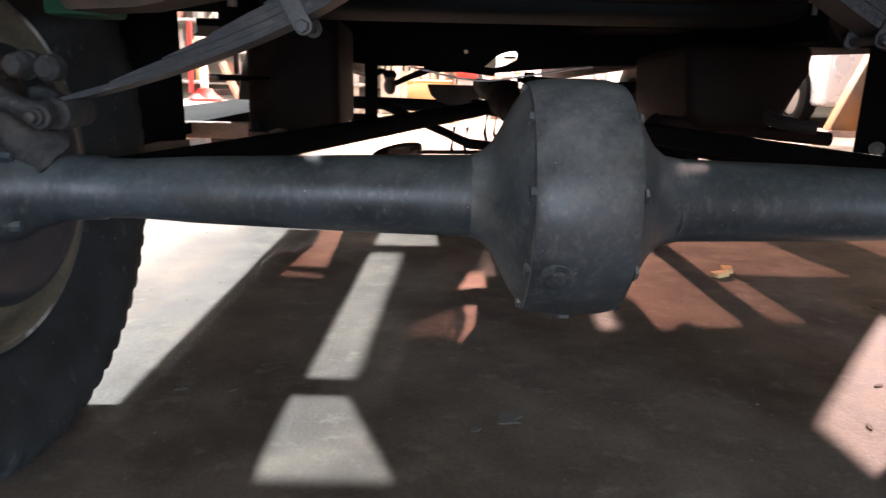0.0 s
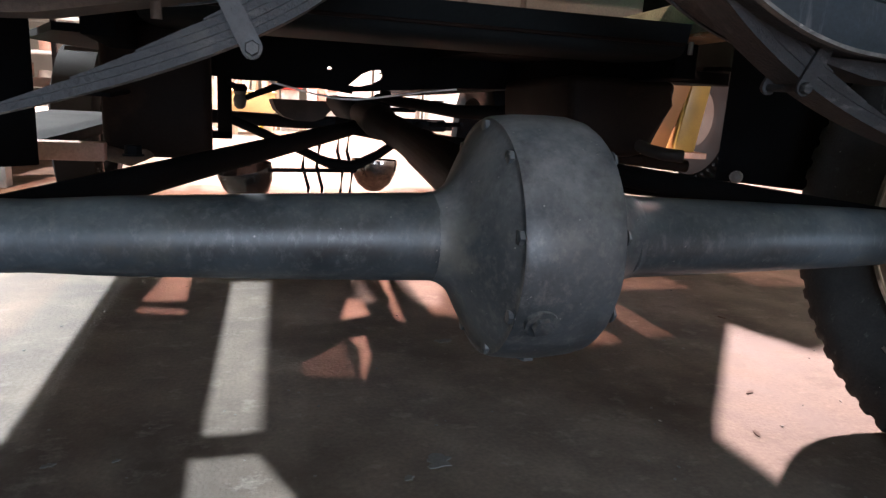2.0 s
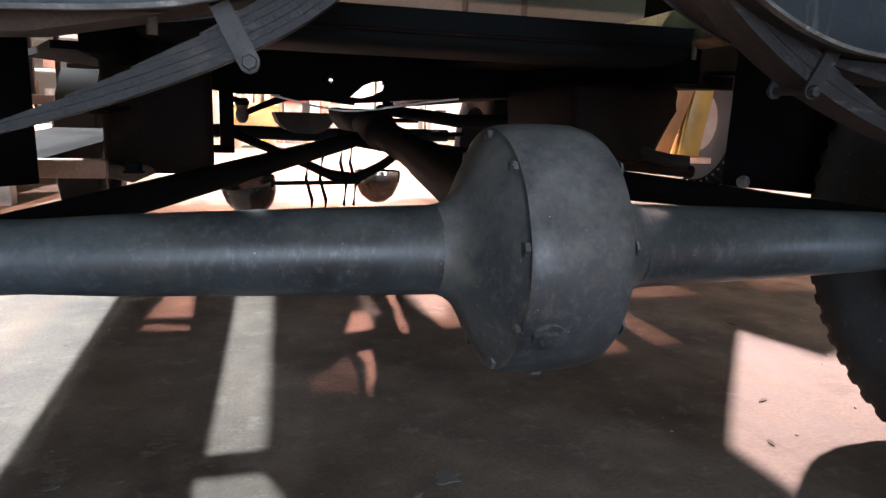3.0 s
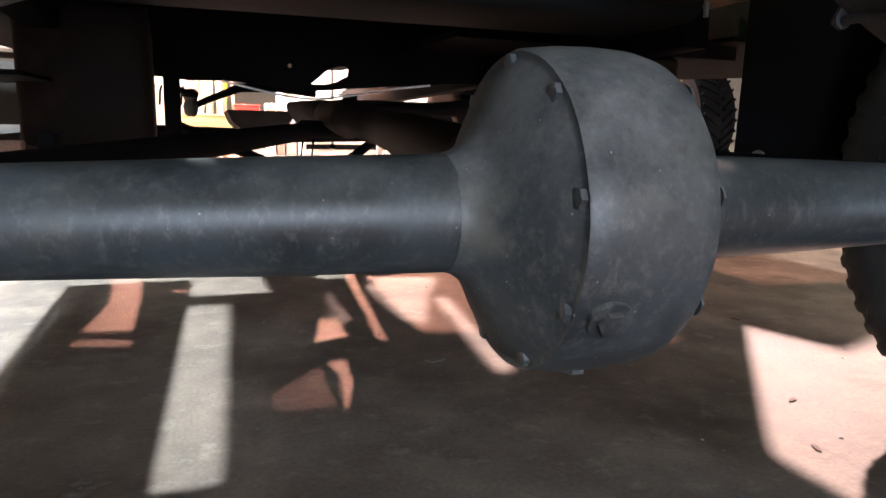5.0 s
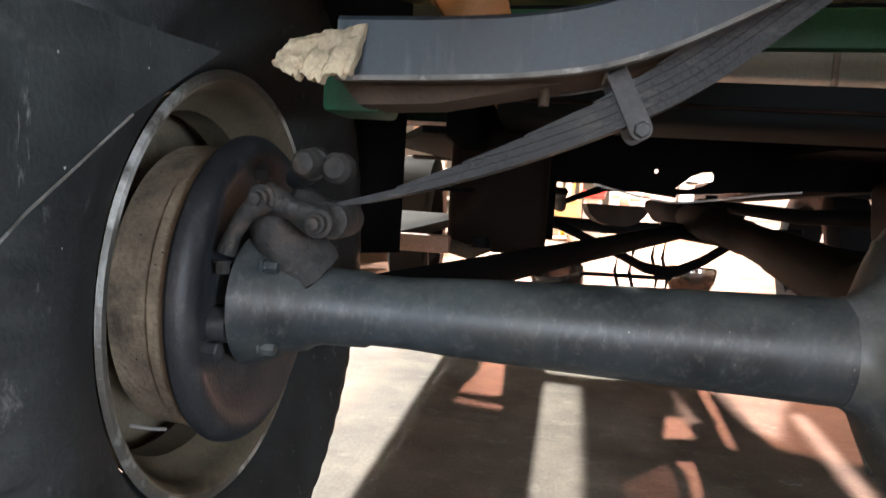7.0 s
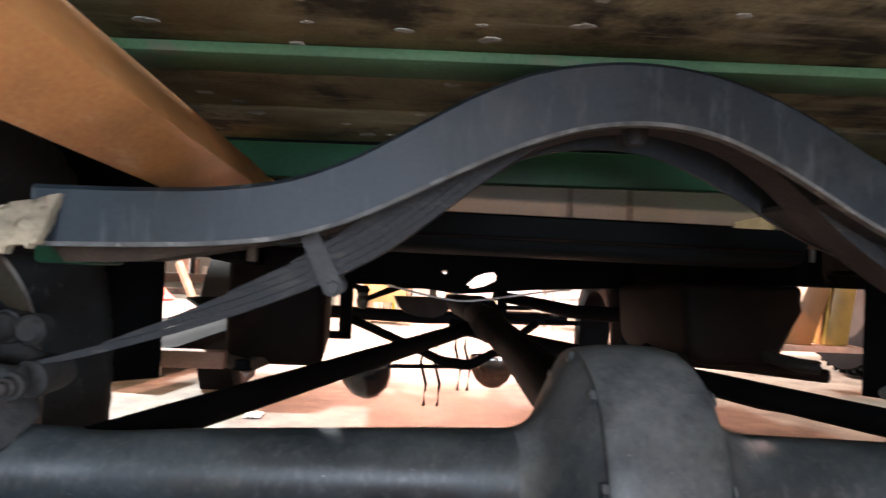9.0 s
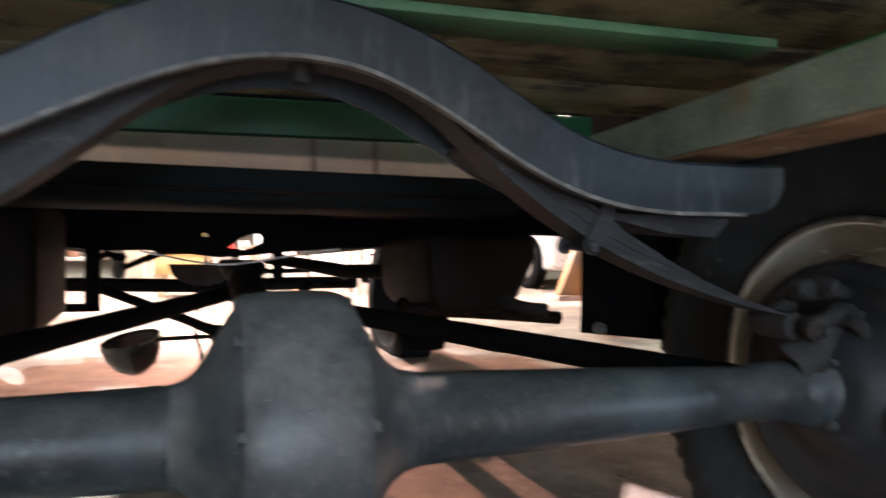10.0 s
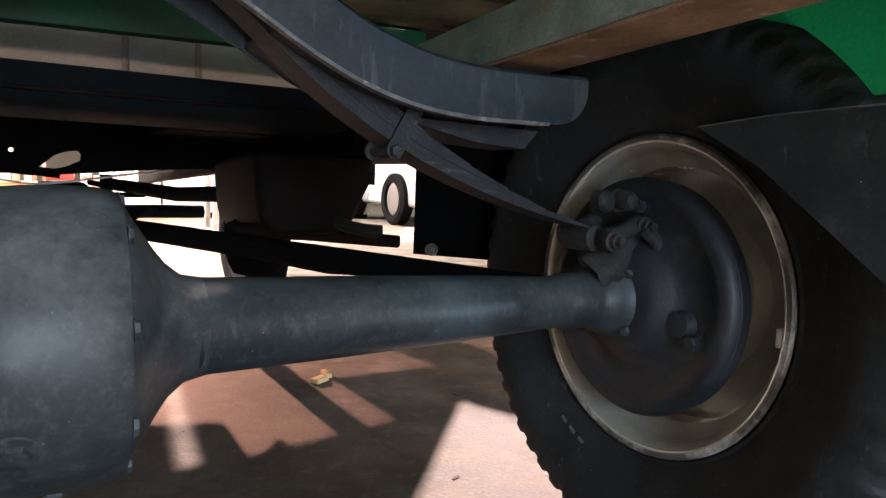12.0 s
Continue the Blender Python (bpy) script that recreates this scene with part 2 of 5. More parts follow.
def concrete():
    """Grey shop floor: trowel mottling, darker oil stains, pale scuffs, grit and thin cracks."""
    m = mat("shop_concrete", (0.145, 0.124, 0.101), 0.7, 0.0, 0.38, 7, tint=((0.082, 0.07, 0.057), 2.6, 0.5), bump=0.6, spots=((0.45, 0.43, 0.4), 5, 0.022), spec=0.22, fine=140, streak=((0.34, 0.315, 0.28), (16, 22, 16), 0.55, 0.5))
    nt = m.node_tree
    n, l = nt.nodes, nt.links
    b = n["Principled BSDF"]
    old = b.inputs["Base Color"].links[0].from_socket
    tc = n.new("ShaderNodeTexCoord")
    warp = n.new("ShaderNodeTexNoise")
    warp.inputs["Scale"].default_value, warp.inputs["Detail"].default_value = 2.4, 5
    l.new(tc.outputs["Object"], warp.inputs["Vector"])
    add = n.new("ShaderNodeMixRGB")
    add.inputs["Fac"].default_value = 0.35
    l.new(tc.outputs["Object"], add.inputs["Color1"])
    l.new(warp.outputs["Color"], add.inputs["Color2"])
    vor = n.new("ShaderNodeTexVoronoi")
    vor.feature, vor.inputs["Scale"].default_value = "DISTANCE_TO_EDGE", 0.45
    l.new(add.outputs["Color"], vor.inputs["Vector"])
    cut = n.new("ShaderNodeMath")
    cut.operation, cut.inputs[1].default_value = "LESS_THAN", 0.0022
    l.new(vor.outputs["Distance"], cut.inputs[0])
    fade = n.new("ShaderNodeMath")
    fade.operation, fade.inputs[1].default_value = "MULTIPLY", 0.22
    l.new(cut.outputs[0], fade.inputs[0])
    crack = n.new("ShaderNodeMixRGB")
    crack.inputs["Color2"].default_value = (0.07, 0.06, 0.055, 1)
    l.new(fade.outputs[0], crack.inputs["Fac"])
    l.new(old, crack.inputs["Color1"])
    l.new(crack.outputs["Color"], b.inputs["Base Color"])
    return m


CONCRETE = concrete()

# ---- building helpers ----
WHERE = {}
LEVEL = Matrix.Identity(4)
STANCE = [LEVEL]  # the turn given to parts that follow the truck's frame


def thing(name, at, label, category, group="", kind=""):
    ob = new(name)
    ob.location = at
    ob.empty_display_size = 0.1
    WHERE[ob] = Vector(at)
    return tagged(ob, label, category, group, kind)


def part(name, bm, material, parent=None, label="", smooth=True, kind=""):
    me = bpy.data.meshes.new(name)
    bmesh.ops.recalc_face_normals(bm, faces=bm.faces)
    bm.to_mesh(me)
    bm.free()
    me.transform(STANCE[0])
    if smooth:
        me.set_sharp_from_angle(angle=radians(38))
        me.polygons.foreach_set("use_smooth", [True] * len(me.polygons))
    else:
        me.polygons.foreach_set("use_smooth", [False] * len(me.polygons))
    me.materials.append(material)
    ob = new(name, me)
    if parent:
        ob.parent = parent
        me.transform(Matrix.Translation(-WHERE[parent]))
        WHERE[ob] = WHERE[parent]
    else:
        WHERE[ob] = Vector((0, 0, 0))
    return tagged(ob, label, kind=kind)


def box(lo, hi, bevel=0.0, bm=None, turn=None):
    bm = bm or bmesh.new()
    lo, hi = Vector(lo), Vector(hi)
    made = bmesh.ops.create_cube(bm, size=1.0)["verts"]
    m = Matrix.Translation((lo + hi) / 2) @ (turn or Matrix()) @ Matrix.Diagonal((*(hi - lo), 1))
    bmesh.ops.transform(bm, matrix=m, verts=made)
    if bevel:
        edges = list({e for v in made for e in v.link_edges})
        bmesh.ops.bevel(bm, geom=edges, offset=bevel, segments=2, affect="EDGES", profile=0.5)
    return bm


def lathe(profile, origin, axis="x", seg=48, bm=None, close=False):
    """Turns (along, radius) pairs round an axis through origin."""
    bm = bm or bmesh.new()
    o = Vector(origin)
    rings = []
    for a, r in profile:
        ring = []
        for k in range(seg):
            c, s = math.cos(2 * math.pi * k / seg) * r, math.sin(2 * math.pi * k / seg) * r
            v = {"x": (a, c, s), "y": (c, a, s), "z": (c, s, a)}[axis]
            ring.append(bm.verts.new(o + Vector(v)))
        rings.append(ring)
    pairs = list(zip(rings, rings[1:])) + ([(rings[-1], rings[0])] if close else [])
    for p, q in pairs:
        for k in range(seg):
            bm.faces.new((p[k], p[(k + 1) % seg], q[(k + 1) % seg], q[k]))
    if not close:
        for ring in (rings[0], rings[-1]):
            bm.faces.new(ring)
    return bm


def rod(points, radius, seg=12, bm=None, flat=1.0):
    """A round (or flattened) bar along points."""
    bm = bm or bmesh.new()
    pts = [Vector(p) for p in points]
    radii = radius if isinstance(radius, (list, tuple)) else [radius] * len(pts)
    rings = []
    for i, p in enumerate(pts):
        d = (pts[min(i + 1, len(pts) - 1)] - pts[max(i - 1, 0)]).normalized()
        side = d.cross(Vector((0, 0, 1)))
        side = side.normalized() if side.length > 1e-3 else Vector((1, 0, 0))
        up = side.cross(d)
        rings.append([bm.verts.new(p + radii[i] * (math.cos(a) * side * flat + math.sin(a) * up)) for a in [2 * math.pi * k / seg for k in range(seg)]])
    for p, q in zip(rings, rings[1:]):
        for k in range(seg):
            bm.faces.new((p[k], p[(k + 1) % seg], q[(k + 1) % seg], q[k]))
    for ring in (rings[0], rings[-1]):
        bm.faces.new(ring)
    return bm


def hexnut(at, axis, radius, height, bm=None, collar=True):
    bm = bm or bmesh.new()
    if collar:
        lathe([(0, radius * 1.25), (height * 0.18, radius * 1.25)], at, axis, 16, bm)
    step = height * 0.18 * (1 if height > 0 else 1)
    lathe([(step, radius), (height * 0.9, radius), (height, radius * 0.85)], at, axis, 6, bm)
    return bm


def smooth_curve(xs, zs):
    """A smooth function through table points."""
    xs, zs = np.array(xs, float), np.array(zs, float)
    d = np.gradient(zs, xs)

    def f(x):
        i = int(np.clip(np.searchsorted(xs, x) - 1, 0, len(xs) - 2))
        h = xs[i + 1] - xs[i]
        u = min(max((x - xs[i]) / h, 0), 1)
        return float((2 * u**3 - 3 * u**2 + 1) * zs[i] + (u**3 - 2 * u**2 + u) * h * d[i] + (3 * u**2 - 2 * u**3) * zs[i + 1] + (u**3 - u**2) * h * d[i + 1])

    return f


def ribbon(low, high, y0, y1, bm=None):
    """A solid between two lists of (x, z) of equal length, from y0 to y1."""
    bm = bm or bmesh.new()
    rows = [[bm.verts.new((p[0], y, p[1])) for y, p in ((y0, a), (y1, a), (y1, b), (y0, b))] for a, b in zip(low, high)]
    for p, q in zip(rows, rows[1:]):
        for k in range(4):
            bm.faces.new((p[k], p[(k + 1) % 4], q[(k + 1) % 4], q[k]))
    bm.faces.new(rows[0]), bm.faces.new(rows[-1])
    return bm


def slab(outline, z0, z1, bm=None):
    """A plate with a flat outline of (x, y), from z0 to z1."""
    bm = bm or bmesh.new()
    low, high = [bm.verts.new((x, y, z0)) for x, y in outline], [bm.verts.new((x, y, z1)) for x, y in outline]
    bm.faces.new(low), bm.faces.new(high)
    for k in range(len(outline)):
        j = (k + 1) % len(outline)
        bm.faces.new((low[k], low[j], high[j], high[k]))
    return bm


def side_sheet(outline, x0, x1, bm=None):
    """A plate with an outline of (y, z), from x0 to x1."""
    bm = bm or bmesh.new()
    a, b = [bm.verts.new((x0, y, z)) for y, z in outline], [bm.verts.new((x1, y, z)) for y, z in outline]
    bm.faces.new(a), bm.faces.new(b)
    for k in range(len(outline)):
        j = (k + 1) % len(outline)
        bm.faces.new((a[k], a[j], b[j], b[k]))
    return bm


# ---- the hall ----
tagged(part("floor", box((-14, -8, -0.2), (14, 18, 0)), CONCRETE, smooth=False), "worn grey concrete workshop floor with oil stains", "floor", kind="structure")
tagged(part("ceiling", box((-14, -8, 6.0), (14, 18, 6.2)), WALL_PAINT, smooth=False), "plain painted hall ceiling", "ceiling", kind="structure")
for name, lo, hi in (("wall_north", (-14, 18, 0), (14, 18.2, 6)), ("wall_south", (-14, -8.2, 0), (14, -8, 6)), ("wall_west", (-14.2, -8, 0), (-14, 18, 6)), ("wall_east", (14, -8, 0), (14.2, 18, 6))):
    tagged(part(name, box(lo, hi), WALL_PAINT, smooth=False), "plain cream painted hall wall", "wall", kind="structure")
# fixtures are out of view; one is added at each light
for place, aim, watts, colour in HIGH_BAY:
    fixture = thing("high_bay_lamp", place, "assumed grey steel high bay lamp, out of view", "lamp", "hall lamps")
    part("shade", lathe([(0.12, 0.26), (0.3, 0.12), (0.33, 0.04)], place, "z", 20), STEEL, fixture)
    part("stem", rod([(place[0], place[1], place[2] + 0.32), (place[0], place[1], 6.0)], 0.012), STEEL, fixture)

# ---- the truck ----
truck = thing("old_truck", (0.04, 0.0, 0.0), "old green truck seen from underneath, dusty black rear axle", "truck")
CX, AZ = 0.034, 0.361
# the frame stands a little nose down on its axle
NOSE_DOWN = Matrix.Translation((CX, 0, AZ)) @ pose(0, 0, 0, -2.2, 0, 1.5) @ Matrix.Translation((-CX, 0, -AZ))


def axle():
    for side, reach in ((-1, 0.625), (1, 0.642)):
        prof = [(0.045, 0.10), (0.058, 0.066), (0.072, 0.053), (0.088, 0.0475), (0.095, 0.0465), (0.1, 0.048), (0.106, 0.046), (0.25, 0.0425), (0.42, 0.037), (reach - 0.14, 0.033), (reach - 0.105, 0.033), (reach - 0.1, 0.0355), (reach - 0.06, 0.0365), (reach - 0.052, 0.0385), (reach - 0.044, 0.043), (reach - 0.034, 0.0455), (reach - 0.022, 0.0475), (reach - 0.014, 0.053), (reach - 0.004, 0.058), (reach + 0.012, 0.062)]
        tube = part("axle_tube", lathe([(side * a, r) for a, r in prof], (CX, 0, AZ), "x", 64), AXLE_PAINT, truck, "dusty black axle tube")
        # brake backing flange with its bolts
        fx = CX + side * (reach - 0.01)
        for k in range(4):
            a = radians(45 + 90 * k)
            part("flange_bolt", hexnut((fx, 0.052 * math.cos(a), AZ + 0.052 * math.sin(a)), "x", 0.0062, -side * 0.015), AXLE_PAINT, tube)
    speck = lathe([(0, 0.0028), (0.0012, 0.0015)], (0.153, 0, 0), "x", 8)
    bmesh.ops.transform(speck, matrix=Matrix.Translation((0.153, -0.0432, 0.355)) @ pose(0, 0, 0, 0, 0, -90) @ Matrix.Translation((-0.153, 0, 0)), verts=speck.verts)
    part("paint_fleck", speck, WHITE_PAINT, truck, "white paint fleck on the tube")


def differential():
    prof = [(-0.12, 0.0462), (-0.112, 0.0485), (-0.104, 0.0535), (-0.098, 0.06), (-0.092, 0.0695), (-0.086, 0.081), (-0.08, 0.0925), (-0.074, 0.103), (-0.069, 0.1105), (-0.0645, 0.116), (-0.063, 0.1185), (-0.063, 0.1235), (-0.059, 0.1255),
            (-0.035, 0.1285), (-0.005, 0.1295), (0.02, 0.128), (0.033, 0.125), (0.038, 0.122), (0.038, 0.117), (0.043, 0.112), (0.05, 0.1), (0.061, 0.082), (0.074, 0.063), (0.09, 0.05), (0.108, 0.0465)]
    bm = lathe(prof, (CX, 0, AZ), "x", 96)
    for v in bm.verts:
        n = noise.noise(v.co * 22) * 0.0012 + noise.noise(v.co * 60) * 0.0006
        v.co += n * Vector((0, v.co.y, v.co.z - AZ)).normalized()
        if v.co.y > 0.02:
            v.co.y *= 1.06
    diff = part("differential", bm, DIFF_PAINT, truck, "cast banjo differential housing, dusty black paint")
    for side, xs in ((-1, -0.063), (1, 0.038)):
        for k in range(9):
            a = radians(8 + 40 * k)
            c = (CX + xs + side * (0.001 if side > 0 else -0.001), 0.115 * math.cos(a), AZ + 0.115 * math.sin(a))
            part("housing_bolt", hexnut(c, "x", 0.0076, side * (0.0045 if side > 0 else 0.0065)), DIFF_PAINT, diff)
    # filler plug on the rear face and drain plug below
    m = pose(-0.004, -0.114, 0.303, 0, 0, 0)
    plug = hexnut((0, 0, 0), "z", 0.0105, 0.008)
    lathe([(-0.004, 0.017), (0.002, 0.016)], (0, 0, 0), "z", 24, plug)
    bmesh.ops.transform(plug, matrix=m @ pose(0, 0, 0, 118, 0, 0), verts=plug.verts)
    part("filler_plug", plug, DIFF_PAINT, diff)
    part("drain_plug", hexnut((0.02, -0.03, 0.243), "z", 0.0105, -0.01), DIFF_PAINT, diff)
    # torque tube to the gearbox
    part("torque_tube", rod([(0.036, 0.05, 0.366), (0.036, 0.16, 0.375), (0.036, 0.24, 0.381), (0.036, 0.55, 0.403), (0.036, 0.555, 0.403), (0.036, 0.75, 0.414), (0.036, 0.755, 0.414), (0.037, 0.95, 0.422), (0.037, 1.0, 0.424), (0.037, 1.005, 0.424), (0.038, 1.2, 0.43), (0.038, 1.31, 0.432)], [0.095, 0.068, 0.042, 0.036, 0.033, 0.031, 0.034, 0.032, 0.043, 0.043, 0.036, 0.034], 32), BROWN_BLACK, truck)


spring_low = smooth_curve([-0.6, -0.53, -0.487, -0.372, -0.305, -0.245, -0.194, -0.147, -0.1, -0.05, 0, 0.05, 0.1, 0.147, 0.19, 0.25, 0.318, 0.39, 0.473, 0.53, 0.6],
                          [0.449, 0.46, 0.472, 0.511, 0.54, 0.574, 0.614, 0.652, 0.682, 0.699, 0.705, 0.7, 0.684, 0.652, 0.614, 0.571, 0.533, 0.503, 0.477, 0.463, 0.45])


def spring():
    thing_part = None
    halves = [0.575, 0.5, 0.44, 0.385, 0.325, 0.27, 0.215, 0.16]
    y0, y1 = -0.015, 0.035
    base = bmesh.new()
    for k, half in enumerate(halves):
        n = 56
        low, high = [], []
        for i in range(n + 1):
            d = -half + 2 * half * i / n
            s = (spring_low(d + 0.004) - spring_low(d - 0.004)) / 0.008
            nx, nz = -s / math.hypot(1, s), 1 / math.hypot(1, s)
            thick = 0.0066
            tip = min(1.0, (half - abs(d)) / 0.06 + 0.2)
            o0 = k * 0.007
            low.append((CX + d + nx * o0, spring_low(d) + nz * o0))
            high.append((CX + d + nx * (o0 + thick * tip), spring_low(d) + nz * (o0 + thick * tip)))
        w = 0.0008 * (k % 2)
        bm = ribbon(low, high, y0 + w, y1 - w)
        if k == 0:
            thing_part = part("leaf_spring", bm, SPRING_STEEL, truck, "dusty grey transverse leaf spring", smooth=True)
        else:
            part("leaf", bm, SPRING_STEEL, thing_part)
    # rebound clamps
    for side in (-1, 1):
        d = side * 0.3
        s = (spring_low(d + 0.01) - spring_low(d - 0.01)) / 0.02
        m = Matrix.Translation((CX + d, 0.01, spring_low(d))) @ pose(0, 0, 0, 0, -math.degrees(math.atan(s)), 0)
        bm = bmesh.new()
        for y in (-0.0295, 0.0255):
            ring = [(0.0095 * math.cos(q), -0.007 + 0.0095 * math.sin(q)) for q in [math.pi + math.pi * i / 10 for i in range(11)]] + [(0.0085, 0.047), (0.003, 0.05), (-0.0085, 0.047)]
            va, vb = [bm.verts.new((x, y, z)) for x, z in ring], [bm.verts.new((x, y + 0.004, z)) for x, z in ring]
            bm.faces.new(va), bm.faces.new(vb)
            for i in range(len(ring)):
                bm.faces.new((va[i], va[(i + 1) % len(ring)], vb[(i + 1) % len(ring)], vb[i]))
        box((-0.0085, -0.0295, 0.044), (0.0085, 0.0295, 0.048), 0.001, bm)
        bmesh.ops.transform(bm, matrix=m, verts=bm.verts)
        clamp = part("spring_clamp", bm, CLAMP_STEEL if side < 0 else SPRING_STEEL, thing_part, "worn spring clamp strap")
        b = rod([(0, -0.033, -0.008), (0, 0.036, -0.008)], 0.0045)
        lathe([(-0.037, 0.006), (-0.036, 0.0068), (-0.0295, 0.007)], (0, 0, -0.008), "y", 6, b)
        bmesh.ops.transform(b, matrix=m, verts=b.verts)
        part("clamp_bolt", b, CLAMP_STEEL if side < 0 else SPRING_STEEL, thing_part)
    # centre bolt head
    part("centre_bolt", lathe([(0, 0.013), (-0.012, 0.011), (-0.016, 0.007)], (0.027, 0.01, 0.705), "z", 16), SPRING_STEEL, thing_part)
    return thing_part


def shackle(side):
    """Spring eye, two links and the perch on the backing plate."""
    ex = -0.527 if side < 0 else 0.615
    eye = part("spring_eye", lathe([(-0.03, 0.012), (-0.028, 0.0165), (-0.02, 0.0175), (0.02, 0.0175), (0.028, 0.0165), (0.03, 0.012)], (ex, 0.01, 0.442), "y", 24), SHACKLE, truck, "dusty rust-brown spring eye")
    up = (ex + side * 0.052, 0.459)
    for y in (-0.036, 0.044):
        bm = rod([(ex - side * 0.006, y, 0.44), (ex, y, 0.441), (ex + side * 0.014, y, 0.445), (ex + side * 0.028, y, 0.451), (ex + side * 0.042, y, 0.457), (up[0], y, up[1]), (up[0] + side * 0.008, y, up[1] + 0.002)], [0.009, 0.0165, 0.013, 0.01, 0.0125, 0.0155, 0.008], 16)
        part("shackle_link", bm, SHACKLE, eye)
    for c in ((ex, 0.441), up):
        part("shackle_pin", lathe([(-0.066, 0.003), (-0.065, 0.0055), (-0.058, 0.0062), (-0.057, 0.0085), (-0.05, 0.009), (-0.049, 0.0125), (-0.044, 0.0125)], (c[0], 0, c[1]), "y", 18), SHACKLE, eye)
    root = Vector((CX + side * (0.585 if side < 0 else 0.6), 0.0, AZ + 0.028))
    head = Vector((up[0] + side * 0.006, 0.0, up[1] - 0.004))
    perch = rod([root.lerp(head, k / 9) + Vector((side * 0.008 * math.sin(math.pi * k / 9), -0.012 * math.sin(math.pi * k / 9), 0)) for k in range(10)], [0.036, 0.034, 0.03, 0.026, 0.024, 0.023, 0.023, 0.024, 0.023, 0.015], 20)
    for v in perch.verts:
        v.co += Vector((noise.noise(v.co * 55), noise.noise(v.co * 55 + Vector((4, 1, 9))), noise.noise(v.co * 55 + Vector((8, 3, 2))))) * 0.005
    part("spring_perch", perch, SHACKLE, truck, "rough cast spring perch")
    # shock mount ball above, with its rough clamp and rod
    bx = ex + side * 0.009
    ball = lathe([(-0.07, 0.004), (-0.068, 0.009), (-0.062, 0.0118), (-0.054, 0.0128), (-0.046, 0.012), (-0.044, 0.0145), (-0.036, 0.0155), (-0.03, 0.013), (-0.012, 0.0115)], (bx, 0, 0.491), "y", 24)
    part("link_ball", ball, SHACKLE, truck, "greasy ball joint of the shock link")
    part("link_collar", lathe([(-0.012, 0.009), (-0.007, 0.0135), (0.009, 0.014), (0.013, 0.009)], (bx - side * 0.022, -0.04, 0.489), "y", 14), SHACKLE, truck)
    part("link_rod", rod([(bx, -0.025, 0.491), (bx + side * 0.045, 0.04, 0.478)], 0.012), AXLE_PAINT, truck)
    lev = rod([(up[0] - side * 0.004, -0.05, 0.459), (up[0] + side * 0.012, -0.053, 0.444), (up[0] + side * 0.022, -0.055, 0.426), (up[0] + side * 0.027, -0.056, 0.41)], [0.012, 0.0085, 0.0075, 0.009], 12)
    part("brake_lever", lev, SHACKLE, truck)
    part("bleed_screw", hexnut((up[0] + side * 0.03, -0.056, 0.404), "z", 0.0065, -0.012), SHACKLE, truck)


ARCH_X = [-0.5, -0.42, -0.36, -0.3, -0.25, -0.2, -0.15, -0.1, -0.04, 0.02, 0.08, 0.13, 0.18, 0.23, 0.28, 0.34, 0.4, 0.47, 0.55]
arch_top = smooth_curve(ARCH_X, [0.614, 0.616, 0.62, 0.631, 0.651, 0.68, 0.71, 0.734, 0.749, 0.753, 0.746, 0.731, 0.709, 0.681, 0.655, 0.636, 0.628, 0.628, 0.63])
arch_low = smooth_curve(ARCH_X, [0.564, 0.567, 0.571, 0.58, 0.596, 0.62, 0.646, 0.67, 0.69, 0.697, 0.69, 0.671, 0.645, 0.617, 0.595, 0.579, 0.573, 0.573, 0.575])


